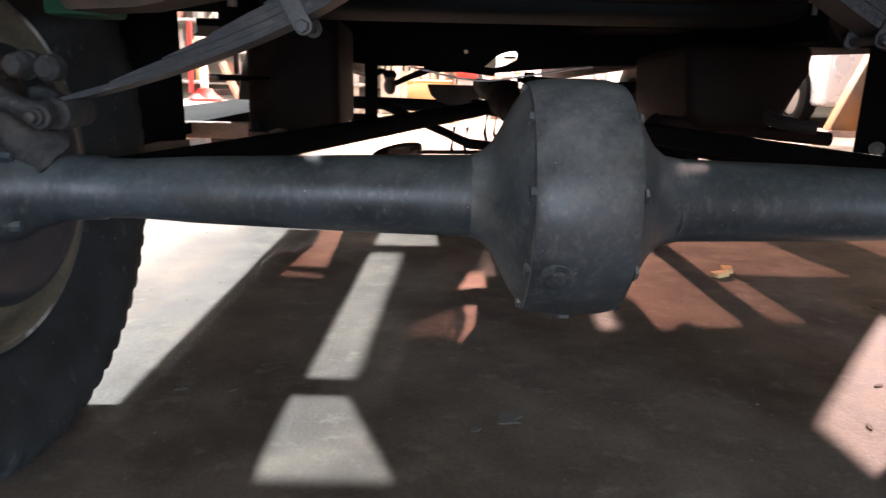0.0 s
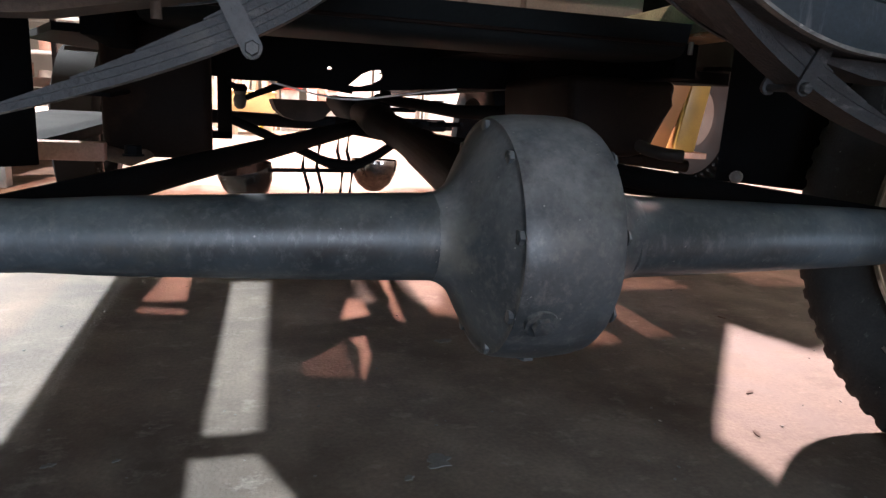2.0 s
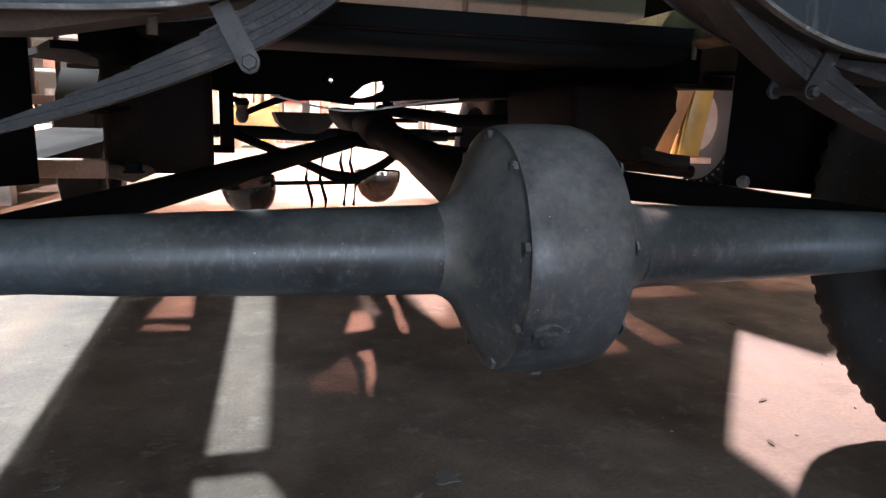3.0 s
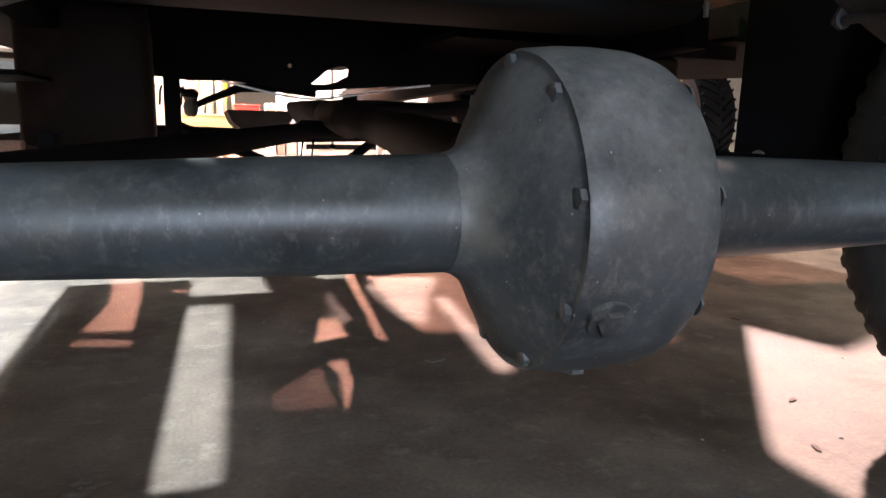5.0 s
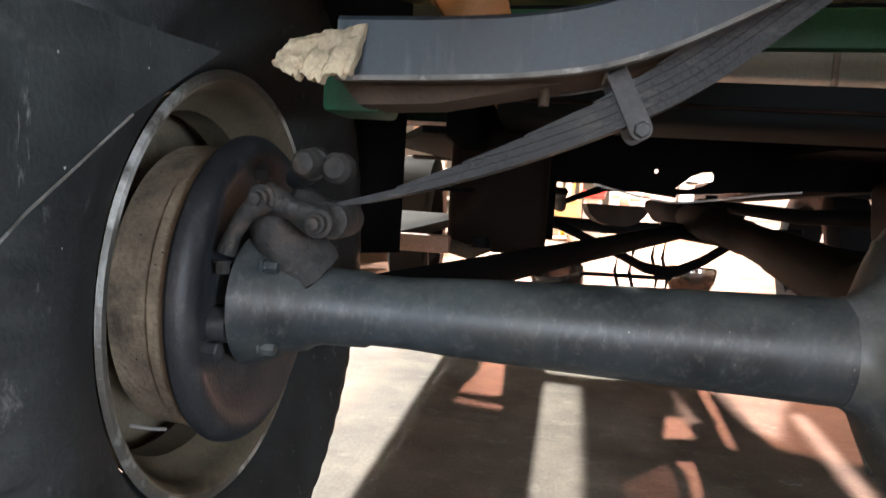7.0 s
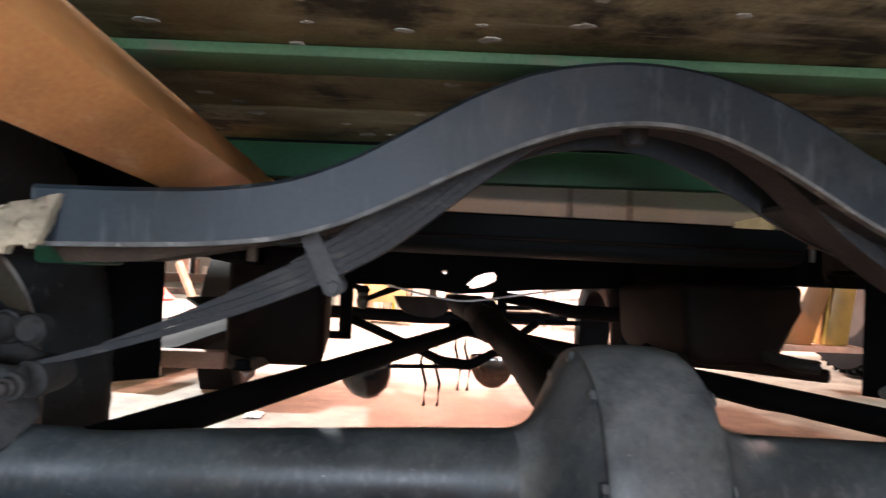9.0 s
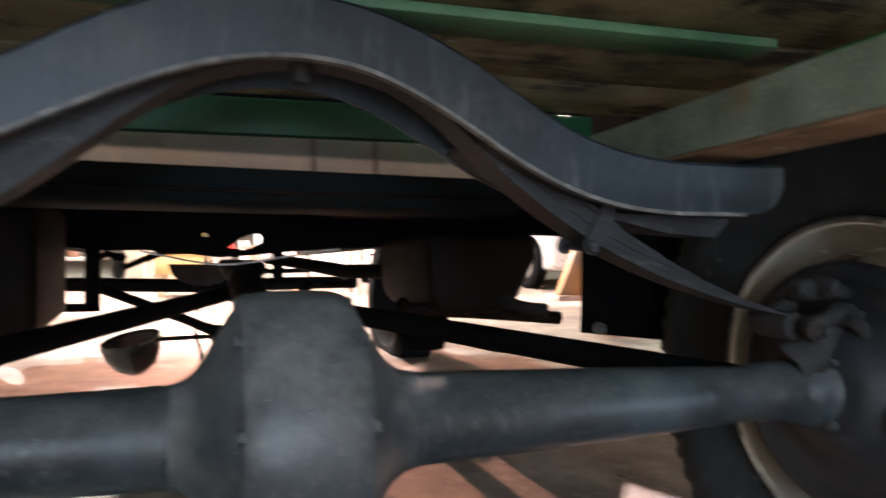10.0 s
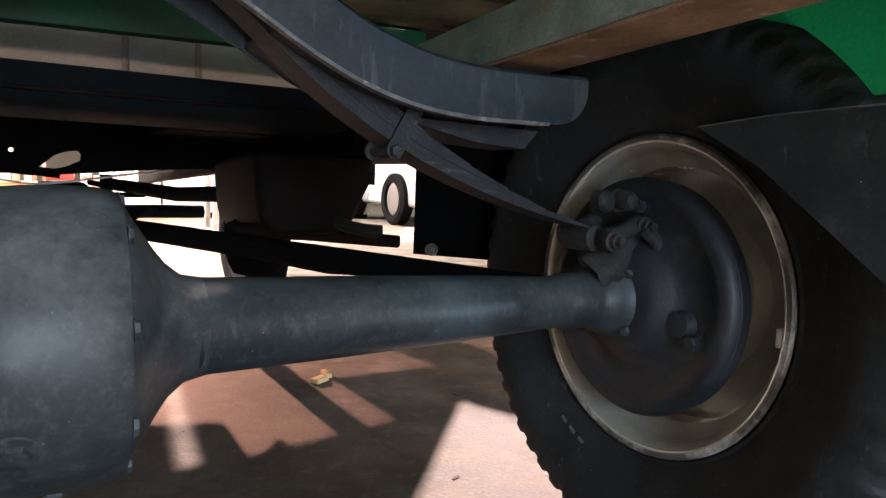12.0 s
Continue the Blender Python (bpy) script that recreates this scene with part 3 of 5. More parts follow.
def crossmember():
    n = 72
    end = 0.515
    xs = [-0.515 + (end + 0.515) * i / n for i in range(n + 1)] + [end + 0.04 * math.sin(radians(q)) for q in range(9, 91, 9)]
    corner = lambda x: 0.04 - math.sqrt(max(0.0, 0.0016 - max(0.0, x - end) ** 2))
    top = [(x, arch_top(x)) for x in xs]
    low = [(x, arch_low(x) + corner(x) * 0.95) for x in xs]
    bm = bmesh.new()
    rows = []
    for (x, zt), (_, zl) in zip(top, low):
        sect = [(-0.056, zl), (-0.056, zt - 0.004), (-0.052, zt), (0.082, zt), (0.086, zt - 0.004), (0.086, zl), (0.08, zl), (0.08, zt - 0.007), (-0.05, zt - 0.007), (-0.05, zl)]
        rows.append([bm.verts.new((x, y, z)) for y, z in sect])
    for p, q in zip(rows, rows[1:]):
        for k in range(10):
            bm.faces.new((p[k], p[(k + 1) % 10], q[(k + 1) % 10], q[k]))
    bm.faces.new(rows[0]), bm.faces.new(rows[-1])
    m = part("crossmember", bm, FRAME_PAINT, truck, "arched blue-black frame crossmember")
    part("bottom_lip", ribbon([(x, z - 0.0025) for x, z in low if x < end], [(x, z + 0.0015) for x, z in low if x < end], -0.058, -0.047), EDGE_WORN, m, "scraped bare lower edge")
    for side in (-1, 1):
        pick = [(x, z) for x, z in low if 0.2 < side * x < 0.5]
        part("bottom_flange", ribbon([(x, z + 0.002) for x, z in pick], [(x, z + 0.008) for x, z in pick], -0.046, 0.08), RUST if side < 0 else SPRING_STEEL, m, "rusty brown lower flange" if side < 0 else "dusty dark lower flange")
        gx = side * 0.42
        g = bmesh.new()
        ys = (0.0, 0.07)
        outline = [(gx - side * 0.09, 0.574), (gx + side * 0.11, 0.57), (gx + side * 0.09, 0.548), (gx + side * 0.02, 0.552)]
        va, vb = [g.verts.new((x, ys[0], z)) for x, z in outline], [g.verts.new((x, ys[1], z)) for x, z in outline]
        g.faces.new(va), g.faces.new(vb)
        for k in range(4):
            g.faces.new((va[k], va[(k + 1) % 4], vb[(k + 1) % 4], vb[k]))
        part("gusset", g, RUST if side < 0 else SPRING_STEEL, m)
        part("hanging_bolt", rod([(gx - side * 0.075, 0.02, 0.575), (gx - side * 0.075, 0.02, 0.556)], 0.005), RUST, m)


def wheel(side, cx, cy, bulge=1.0):
    """Tyre, rim and brake drum, with the axle along x. side: +1 where the inboard face looks to -x."""
    o = (cx, cy, 0.364)
    s = -side  # inboard direction
    prof = [(0.054, 0.214), (0.06, 0.218), (0.064, 0.227), (0.075, 0.248), (0.09, 0.276), (0.099, 0.302), (0.098, 0.326), (0.09, 0.344), (0.078, 0.355), (0.05, 0.361), (0.0, 0.363)]
    full = prof + [(-a, r) for a, r in prof[-2::-1]] + [(-0.045, 0.206), (0.045, 0.206)]
    fine = []
    for (a0, r0), (a1, r1) in zip(full, full[1:] + full[:1]):
        steps = 4 if min(r0, r1) > 0.33 else 2
        fine += [(a0 + (a1 - a0) * k / steps, r0 + (r1 - r0) * k / steps) for k in range(steps)]
    seg = 480
    bm = lathe([(a * s * (bulge if abs(a) > 0.06 else 1), r) for a, r in fine], o, "x", seg, close=True)
    centre = Vector(o)
    for v in bm.verts:
        d = v.co - centre
        r = math.hypot(d.y, d.z)
        a = d.x / (bulge if abs(d.x) > 0.06 else 1)
        turn = math.atan2(d.z, d.y) / (2 * math.pi)
        if r > 0.318:
            # lug bars across the shoulder, zigzag ribs in the middle
            wave = math.sin(2 * math.pi * (60 * turn + (0.25 if a > 0 else -0.25) + abs(a) * 5))
            bar = max(0.0, min(1.0, 0.5 + 2.2 * wave))
            ribs = max(0.0, min(1.0, 0.5 + 2.0 * math.cos(2 * math.pi * (a / 0.03 + 0.1 * math.sin(2 * math.pi * 60 * turn)))))
            share = min(1.0, (r - 0.318) / 0.02)
            lift = 0.0055 * share * (bar if abs(a) > 0.045 else ribs) - 0.002 * share
            v.co += d.normalized() * lift
        else:
            # fine ribs and scuffs of the side wall
            v.co.x += s * 0.0008 * math.sin(r * 900) * (1 if d.x * s > 0 else -1)
        v.co.z = max(v.co.z, 0.001)
    hub = part("wheel", lathe([(-0.046 * s, 0.1965), (-0.05 * s, 0.1965), (-0.052 * s, 0.12), (-0.03 * s, 0.1), (-0.02 * s, 0.04)], o, "x", 48), RIM_PAINT if side > 0 else RIM_DIRTY, truck, "cream steel wheel with a worn black tyre")
    part("tyre", bm, RUBBER, hub, "worn black rubber tyre with lugged tread")
    if side > 0:
        for k in range(3):
            q = radians(-58 - 5 * k)
            mark = box((-0.0015, -0.006, -0.0025), (0.0015, 0.006, 0.0025), 0.0005)
            bmesh.ops.transform(mark, matrix=Matrix.Translation((o[0] + s * 0.0765, o[1] + 0.25 * math.cos(q), o[2] + 0.25 * math.sin(q))) @ Matrix.Rotation(q + math.pi / 2, 4, "X"), verts=mark.verts)
            part("sidewall_mark", mark, EDGE_WORN, hub)
    # rim: flange, bead seat, drop well
    rp = [(0.058, 0.212), (0.062, 0.215), (0.065, 0.212), (0.064, 0.204), (0.057, 0.198), (0.045, 0.195), (0.034, 0.192), (0.024, 0.184), (0.014, 0.175), (-0.018, 0.173), (-0.032, 0.187), (-0.05, 0.194), (-0.05, 0.2), (-0.03, 0.193), (-0.015, 0.18), (0.014, 0.18), (0.028, 0.196), (0.045, 0.202)]
    rim = part("rim", lathe([(a * s, r) for a, r in rp], o, "x", 96, close=True), RIM_PAINT if side > 0 else RIM_DIRTY, hub, "dirty cream painted steel rim" if side > 0 else "grime-covered grey steel rim")
    part("rim_flange", lathe([(a * s, r) for a, r in [(0.0625, 0.2155), (0.0662, 0.2125), (0.0655, 0.2065), (0.0635, 0.2095)]], o, "x", 96, close=True), RIM_EDGE_WORN, hub, "grimy rim edge worn bright in places")
    if side > 0:
        # wheel weight clipped to the rim's rear edge
        part("balance_weight", box((o[0] + s * 0.05, o[1] - 0.2, o[2] - 0.028), (o[0] + s * 0.062, o[1] - 0.192, o[2] - 0.006), 0.002), RIM_EDGE, hub, "small lead balance weight")
    else:
        part("valve_stem", rod([(o[0] + 0.046, o[1] - 0.144, 0.264), (o[0] + 0.046, o[1] - 0.112, 0.25), (o[0] + 0.046, o[1] - 0.091, 0.242)], 0.0016, 8), STEEL, hub, "pale valve stem inside the rim")
    # drum with ribs, and backing plate
    dp = [(0.02, 0.147), (0.05, 0.148), (0.056, 0.148), (0.058, 0.151), (0.074, 0.151), (0.076, 0.149), (0.078, 0.143)]
    if side > 0:
        dp = [(0.0, 0.1), (0.05, 0.112)] + dp[2:]
    grow, depth = (1.0, 1.0) if side < 0 else (1.03, 0.95)
    belt = 0.955 if side < 0 else grow
    band = part("brake_drum", lathe([(a * s * depth, r * belt) for a, r in dp], o, "x", 72), DRUM_RUST if side < 0 else DRUM, hub, "rusty brown brake drum band" if side < 0 else "dark dusty brake drum")
    bp = [(0.076, 0.151), (0.08, 0.1535), (0.087, 0.1525), (0.093, 0.148), (0.0965, 0.141), (0.0965, 0.134), (0.094, 0.127), (0.0915, 0.12), (0.091, 0.09), (0.096, 0.075), (0.11, 0.066), (0.117, 0.05)]
    part("backing_plate", lathe([(a * s * (depth if r > 0.08 else 1), r * grow) for a, r in bp], o, "x", 72), DRUM, hub, "dusty black brake backing plate")
    for a, r in ((200, 0.115), (330, 0.11), (95, 0.12)):
        q = radians(a)
        c = (o[0] + s * 0.091 * depth, o[1] + r * math.cos(q), o[2] + r * math.sin(q))
        part("backing_bolt", hexnut(c, "x", 0.009, s * 0.014), DRUM, hub)
    c = (o[0] + s * 0.1 * depth, o[1] - 0.09, o[2] - 0.02)
    part("brake_cylinder_boss", rod([(c[0] - s * 0.02, c[1], c[2]), (c[0] + s * 0.006, c[1], c[2])], [0.02, 0.015], 20), DRUM, hub)
    return hub


def radius_rods():
    for side in (-1, 1):
        part("radius_rod", rod([(CX + side * 0.53, 0.03, 0.368), (CX + side * 0.5, 0.1, 0.376), (CX + side * 0.05, 1.1, 0.436), (CX - side * 0.03, 1.28, 0.447)], [0.024, 0.02, 0.02, 0.02], 14, flat=0.7), BLACK, truck)
        part("rod_bracket", box((CX + side * 0.53 - 0.02, 0.0, 0.345), (CX + side * 0.53 + 0.02, 0.06, 0.384), 0.006), BLACK, truck)
    part("brake_strut", rod([(0.6, 0.05, 0.372), (0.575, 0.3, 0.369), (0.49, 0.55, 0.361), (0.43, 0.8, 0.37)], 0.014, 12), BLACK, truck)
    part("grease_nut", hexnut((-0.42, 0.43, 0.405), "z", 0.012, 0.016), BLACK, truck)


def underbody():
    # bed: planks across the truck, green cross sills, long sills each side; the body leans a little
    lean = Matrix.Translation((CX, 0, 0.774)) @ pose(0, 0, 0, -2.2, -0.9, -2.3) @ Matrix.Translation((-CX, 0, -0.786))

    def leaning(bm):
        bmesh.ops.transform(bm, matrix=lean, verts=bm.verts)
        return bm

    bed = part("bed_frame", leaning(box((-0.514, -0.004, 0.774), (0.574, 0.056, 0.786), 0.003)), FADED_GREEN, truck, "faded green steel bed cross strip")
    edges = [-0.95, -0.7, -0.43, -0.19, 0.028, 0.23, 0.425]
    for k, (a, b) in enumerate(zip(edges, edges[1:])):
        part("plank", leaning(box((-0.66, a + 0.002, 0.786 + 0.001 * (k % 2)), (0.68, b - 0.002, 0.812), 0.003)), OLD_WOOD, bed, "dark weathered plank")
    chips = [(-0.293, -0.058), (-0.294, -0.109), (-0.205, -0.047), (-0.048, -0.074), (-0.046, -0.127), (-0.136, -0.067), (-0.13, -0.032), (-0.423, 0.207), (-0.452, 0.172), (-0.413, 0.265), (-0.156, 0.106), (-0.273, 0.368), (-0.237, 0.364), (0.077, -0.11)]
    rnd = random.Random(12)
    for x, y in chips + [(rnd.uniform(-0.45, 0.5), rnd.uniform(-0.3, 0.37)) for k in range(8)]:
        size, n = rnd.uniform(0.003, 0.009), 11
        ring = [(x + 1.7 * r * math.cos(2 * math.pi * k / n), y + r * math.sin(2 * math.pi * k / n)) for k, r in enumerate([size * rnd.uniform(0.45, 1.2) for _ in range(n)])]
        part("paint_chip", leaning(slab(ring, 0.7856, 0.7868)), PLANK_CHIP, bed)
    part("front_cross_sill", leaning(box((-0.513, 0.428, 0.728), (0.573, 0.453, 0.784), 0.003)), DARK_GREEN, truck, "dark green cross sill")
    part("pale_panel", box((-0.36, 0.695, 0.672), (0.537, 0.702, 0.76), 0.002), PALE, truck, "pale grey-beige sheet above the tank")
    for x in (0.141, 0.265):
        part("panel_seam", box((x - 0.006, 0.692, 0.674), (x + 0.006, 0.695, 0.758), 0.001), DARK_STEEL, truck)

    def timber(corners, slope):
        bm = bmesh.new()
        va, vb = [[bm.verts.new((x + slope * y, y, z - 0.03 * y)) for x, z in corners] for y in (-0.95, 0.9)]
        bm.faces.new(va), bm.faces.new(vb)
        for k in range(4):
            bm.faces.new((va[k], va[(k + 1) % 4], vb[(k + 1) % 4], vb[k]))
        bmesh.ops.bevel(bm, geom=list(bm.edges), offset=0.003, segments=2, affect="EDGES", profile=0.5)
        return bm

    part("long_sill", timber(((-0.385, 0.658), (-0.433, 0.622), (-0.475, 0.68), (-0.427, 0.716)), 0.01), ORANGE_WOOD, truck, "orange-stained timber bed sill")
    part("long_sill", timber(((0.46, 0.702), (0.455, 0.642), (0.53, 0.642), (0.53, 0.702)), 0.04), GREEN_WORN, truck, "worn green bed sill with rust")
    part("sill_flange", timber(((0.452, 0.642), (0.452, 0.636), (0.532, 0.636), (0.532, 0.642)), 0.04), SILL_RUST, truck, "rusty lower edge of the sill")
    # side boards added to keep lamp light off the tyre
    for x in (-0.66, 0.669):
        part("lamp_stop_board", box((x, -0.95, 0.816), (x + 0.008, 0.44, 0.96), 0.002), GREEN, truck)
    # black sheet added to close the bright gap around the pale panel
    part("dark_backing", box((-0.93, 0.71, 0.6), (0.98, 0.72, 0.85)), BLACK, truck)
    # plates added out of view to keep lamp light off axle and tyre
    for x0, x1 in ((-0.95, -0.58), (0.67, 0.985)):
        part("lamp_stop_top", slab([(x0, -1.0), (x1, -1.0), (x1, 0.5), (x0, 0.5)], 0.95, 0.956), GREEN, truck)
    # fuel tank and added floor plates ahead of the axle
    tank = bmesh.new()
    prof = [(0.40, 0.644), (0.402, 0.636), (0.408, 0.612), (0.414, 0.6), (0.424, 0.592), (0.45, 0.587), (0.5, 0.585), (0.56, 0.585), (0.66, 0.586), (0.685, 0.592), (0.69, 0.66), (0.6, 0.65)]
    side_sheet(prof, -0.42, 0.462, tank)
    t = part("fuel_tank", tank, TANK, truck, "black painted fuel tank")
    part("tank_seam", box((-0.41, 0.4, 0.607), (0.455, 0.412, 0.613), 0.002), BROWN_BLACK, t)
    for c in ((0.48, 0.644, 0.62), (0.483, 0.427, 0.606)):
        part("strap_bolt", rod([(c[0], c[1], c[2] + 0.012), (c[0], c[1], c[2] - 0.01)], 0.0045), EDGE_WORN, t)
    # gearbox crossmember: a dark plate with an oval hole and a rivet hole
    plate = bmesh.new()
    rim_pts = [(-0.55, 0.54), (-0.38, 0.512), (-0.3, 0.504), (-0.2, 0.506), (-0.1, 0.497), (-0.02, 0.488), (0.06, 0.494), (0.15, 0.503), (0.29, 0.516), (0.6, 0.53), (0.6, 0.78), (-0.55, 0.78)]
    holes = [[(-0.005, 0.506), (0.014, 0.522), (0.034, 0.54), (0.06, 0.551), (0.085, 0.554), (0.092, 0.545), (0.09, 0.53), (0.06, 0.514), (0.03, 0.506)],
             [(-0.057 + 0.006 * math.cos(q), 0.549 + 0.006 * math.sin(q)) for q in [2 * math.pi * k / 10 for k in range(10)]]]
    edges = []
    for loop in [rim_pts] + holes:
        vs = [plate.verts.new((x, 1.298, z)) for x, z in loop]
        edges += [plate.edges.new((vs[k], vs[(k + 1) % len(vs)])) for k in range(len(vs))]
    bmesh.ops.triangle_fill(plate, use_beauty=True, edges=edges)
    ext = bmesh.ops.extrude_face_region(plate, geom=list(plate.faces))
    bmesh.ops.translate(plate, vec=(0, 0.006, 0), verts=[g for g in ext["geom"] if isinstance(g, bmesh.types.BMVert)])
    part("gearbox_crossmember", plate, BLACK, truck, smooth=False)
    # white stands for the hall light that catches the cable
    part("brake_cable", rod([(-0.22, 1.285, 0.505), (-0.104, 1.285, 0.48), (-0.06, 1.285, 0.473), (-0.021, 1.285, 0.469), (0.02, 1.285, 0.47), (0.065, 1.285, 0.476), (0.215, 1.285, 0.502), (0.308, 1.285, 0.514)], 0.0027, 8), WHITE_PAINT, truck, "brake cable painted white for the hall light on it")
    # added plates; their edges cut the lamp light into floor patches
    part("floor_mask", slab([(-0.462, 1.31), (0.239, 1.31), (0.205, 1.856), (-0.493, 1.854)], 0.6, 0.615), BLACK, truck)
    part("floor_mask", slab([(0.245, 0.914), (0.567, 0.915), (0.576, 1.04), (0.467, 1.113), (0.574, 1.484), (0.557, 1.843), (0.241, 1.842)], 0.6, 0.615), BLACK, truck)
    part("floor_mask_edge", slab([(0.571, 0.915), (0.646, 0.916), (0.62, 1.42), (0.592, 1.42), (0.58, 1.04)], 0.6, 0.615), BLACK, truck)
    # unseen bar that ends the low lamp's light on the floor
    part("low_lamp_stop", ribbon([(0.3055, 0.555), (1.3, 0.49)], [(0.3055, 0.7), (1.3, 0.7)], 2.18, 2.22), BLACK, truck)
    # unseen plate; its cut-outs shape the low lamp's light patches on the floor
    patch_mask = bmesh.new()
    loops = [[(-0.75, 2.02), (0.305, 2.02), (0.305, 2.56), (0.17, 2.6), (0.17, 3.19), (-0.75, 3.19)],
             [(-0.305, 3.11), (-0.248, 3.1), (-0.236, 2.86), (-0.231, 2.705), (-0.303, 2.712), (-0.285, 2.86)], [(-0.301, 2.687), (-0.227, 2.668), (-0.226, 2.638), (-0.304, 2.655)],
             [(-0.227, 3.1), (-0.128, 3.077), (-0.132, 2.924), (-0.183, 2.919)], [(0.045, 2.75), (0.064, 2.746), (0.062, 2.577), (0.052, 2.346), (0.01, 2.355), (0.025, 2.464), (0.004, 2.552)],
             [(0.131, 3.021), (0.149, 3.017), (0.114, 2.577), (0.1, 2.575)]]
    for k in range(7):  # narrow slits that give a dim light patch beside the middle opening
        x = -0.057 + 0.0095 * k
        loops.append([(x, 2.368), (x + 0.0026, 2.367), (x + 0.0026, 2.46 + 0.012 * k), (x, 2.455 + 0.012 * k)])
    edges = []
    for loop in loops:
        vs = [patch_mask.verts.new((x, y, 0.62)) for x, y in loop]
        edges += [patch_mask.edges.new((vs[k], vs[(k + 1) % len(vs)])) for k in range(len(vs))]
    bmesh.ops.triangle_fill(patch_mask, use_beauty=True, edges=edges)
    ext = bmesh.ops.extrude_face_region(patch_mask, geom=list(patch_mask.faces))
    bmesh.ops.translate(patch_mask, vec=(0, 0, 0.005), verts=[g for g in ext["geom"] if isinstance(g, bmesh.types.BMVert)])
    part("light_patch_mask", patch_mask, BLACK, truck, smooth=False)
    # cab, hood and their side slabs are unseen, added to block lamps
    part("cab", box((-0.62, 0.5, 0.862), (0.66, 1.85, 1.62), 0.05), GREEN, truck, "unseen green cab body, added")
    part("hood", box((-0.44, 1.852, 0.862), (0.5, 2.7, 1.12), 0.05), GREEN, truck, "unseen green hood, added")
    part("lamp_stop_cowl", slab([(-0.62, 1.852), (-0.442, 1.852), (-0.442, 3.2), (-0.62, 3.2)], 0.862, 0.9), GREEN, truck)
    part("lamp_stop_cowl", slab([(0.502, 1.852), (0.98, 1.9), (0.98, 3.2), (0.502, 3.2)], 0.862, 0.9), GREEN, truck)
    # black slab added below to stop lamp light and green bounce
    part("cab_shade_slab", slab([(-0.62, 0.73), (0.8, 0.73), (0.8, 2.7), (0.66, 3.0), (-0.1, 3.0), (-0.1, 3.25), (-0.62, 3.25)], 0.845, 0.858), BLACK, truck)
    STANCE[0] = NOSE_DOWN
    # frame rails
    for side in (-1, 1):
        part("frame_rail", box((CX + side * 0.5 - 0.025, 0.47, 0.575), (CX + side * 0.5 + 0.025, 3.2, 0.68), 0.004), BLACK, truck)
    # hanging boxes of the frame, brown-black
    bm = bmesh.new()
    sect = [(0.365, 0.58), (0.622, 0.58), (0.606, 0.53), (0.57, 0.44), (0.545, 0.42), (0.41, 0.415), (0.376, 0.445)]
    near, far = [bm.verts.new((x, 0.6, z)) for x, z in sect], [bm.verts.new((x + 0.02, 1.02, z)) for x, z in sect]
    bm.faces.new(near), bm.faces.new(far)
    for k in range(len(sect)):
        bm.faces.new((near[k], near[(k + 1) % len(sect)], far[(k + 1) % len(sect)], far[k]))
    bmesh.ops.bevel(bm, geom=list(bm.edges), offset=0.022, segments=4, affect="EDGES", profile=0.5)
    drum = part("silencer", bm, BROWN_BLACK, truck, "brown-black hanging silencer drum")
    part("strap", ribbon([(0.56, 0.434), (0.606, 0.52), (0.619, 0.58)], [(0.566, 0.431), (0.612, 0.518), (0.625, 0.58)], 0.74, 0.77), BROWN_BLACK, drum)
    # black plate added to darken the gap above the silencer
    part("dark_gap_cover", box((0.56, 0.6, 0.578), (0.74, 0.62, 0.72), 0.003), BLACK, truck)
    part("hanger_bar", rod([(0.33, 0.64, 0.43), (0.5, 0.68, 0.417), (0.7, 0.66, 0.4)], 0.014, 12), BROWN_BLACK, truck)
    part("resonator", lathe([(0.318, 0.02), (0.325, 0.05), (0.35, 0.062), (0.43, 0.062), (0.45, 0.04)], (0.44, 0.84, 0), "z", 24), BLACK, truck, "black hanging canister")
    part("tail_pipe", rod([(0.53, 0.62, 0.45), (0.545, 0.58, 0.436), (0.565, 0.55, 0.43), (0.6, 0.54, 0.427)], 0.013, 16), PIPE_RUST, truck)
    STANCE[0] = LEVEL
    bm = bmesh.new()
    ends = [[bm.verts.new((x, y, z)) for x, z in ((x0, 0.354), (x1, 0.354), (x1, 0.6), (x0, 0.6))] for y, x0, x1 in ((0.7, -0.53, -0.335), (1.15, -0.48, -0.362))]
    bm.faces.new(ends[0]), bm.faces.new(ends[1])
    for k in range(4):
        bm.faces.new((ends[0][k], ends[0][(k + 1) % 4], ends[1][(k + 1) % 4], ends[1][k]))
    bmesh.ops.bevel(bm, geom=list(bm.edges), offset=0.02, segments=3, affect="EDGES", profile=0.5)
    part("battery_box", bm, BROWN_BLACK, truck, "brown-black hanging steel box")
    part("step_bracket", box((-0.655, 0.66, 0.35), (-0.515, 0.69, 0.383), 0.004), BRICK_BROWN, truck, "rusty pinkish bracket")
    part("step_arm", rod([(-0.53, 0.69, 0.366), (-0.48, 0.7, 0.352), (-0.44, 0.72, 0.37)], 0.014), RUST, truck)
    # running boards and aprons
    part("running_board", slab([(-0.85, 0.355), (-0.629, 0.356), (-0.631, 0.529), (-0.631, 0.674), (-0.621, 0.726), (-0.602, 1.47), (-0.597, 1.683), (-0.851, 1.682)], 0.36, 0.382), BLACK, truck)
    # tops of these aprons are raised out of view to stop stray lamp light
    part("front_apron", slab([(-0.56, 0.437), (-0.563, 0.428), (-0.667, 0.334), (-0.889, 0.333), (-0.889, 0.342), (-0.672, 0.344)], 0.37, 0.86), BLACK, truck)
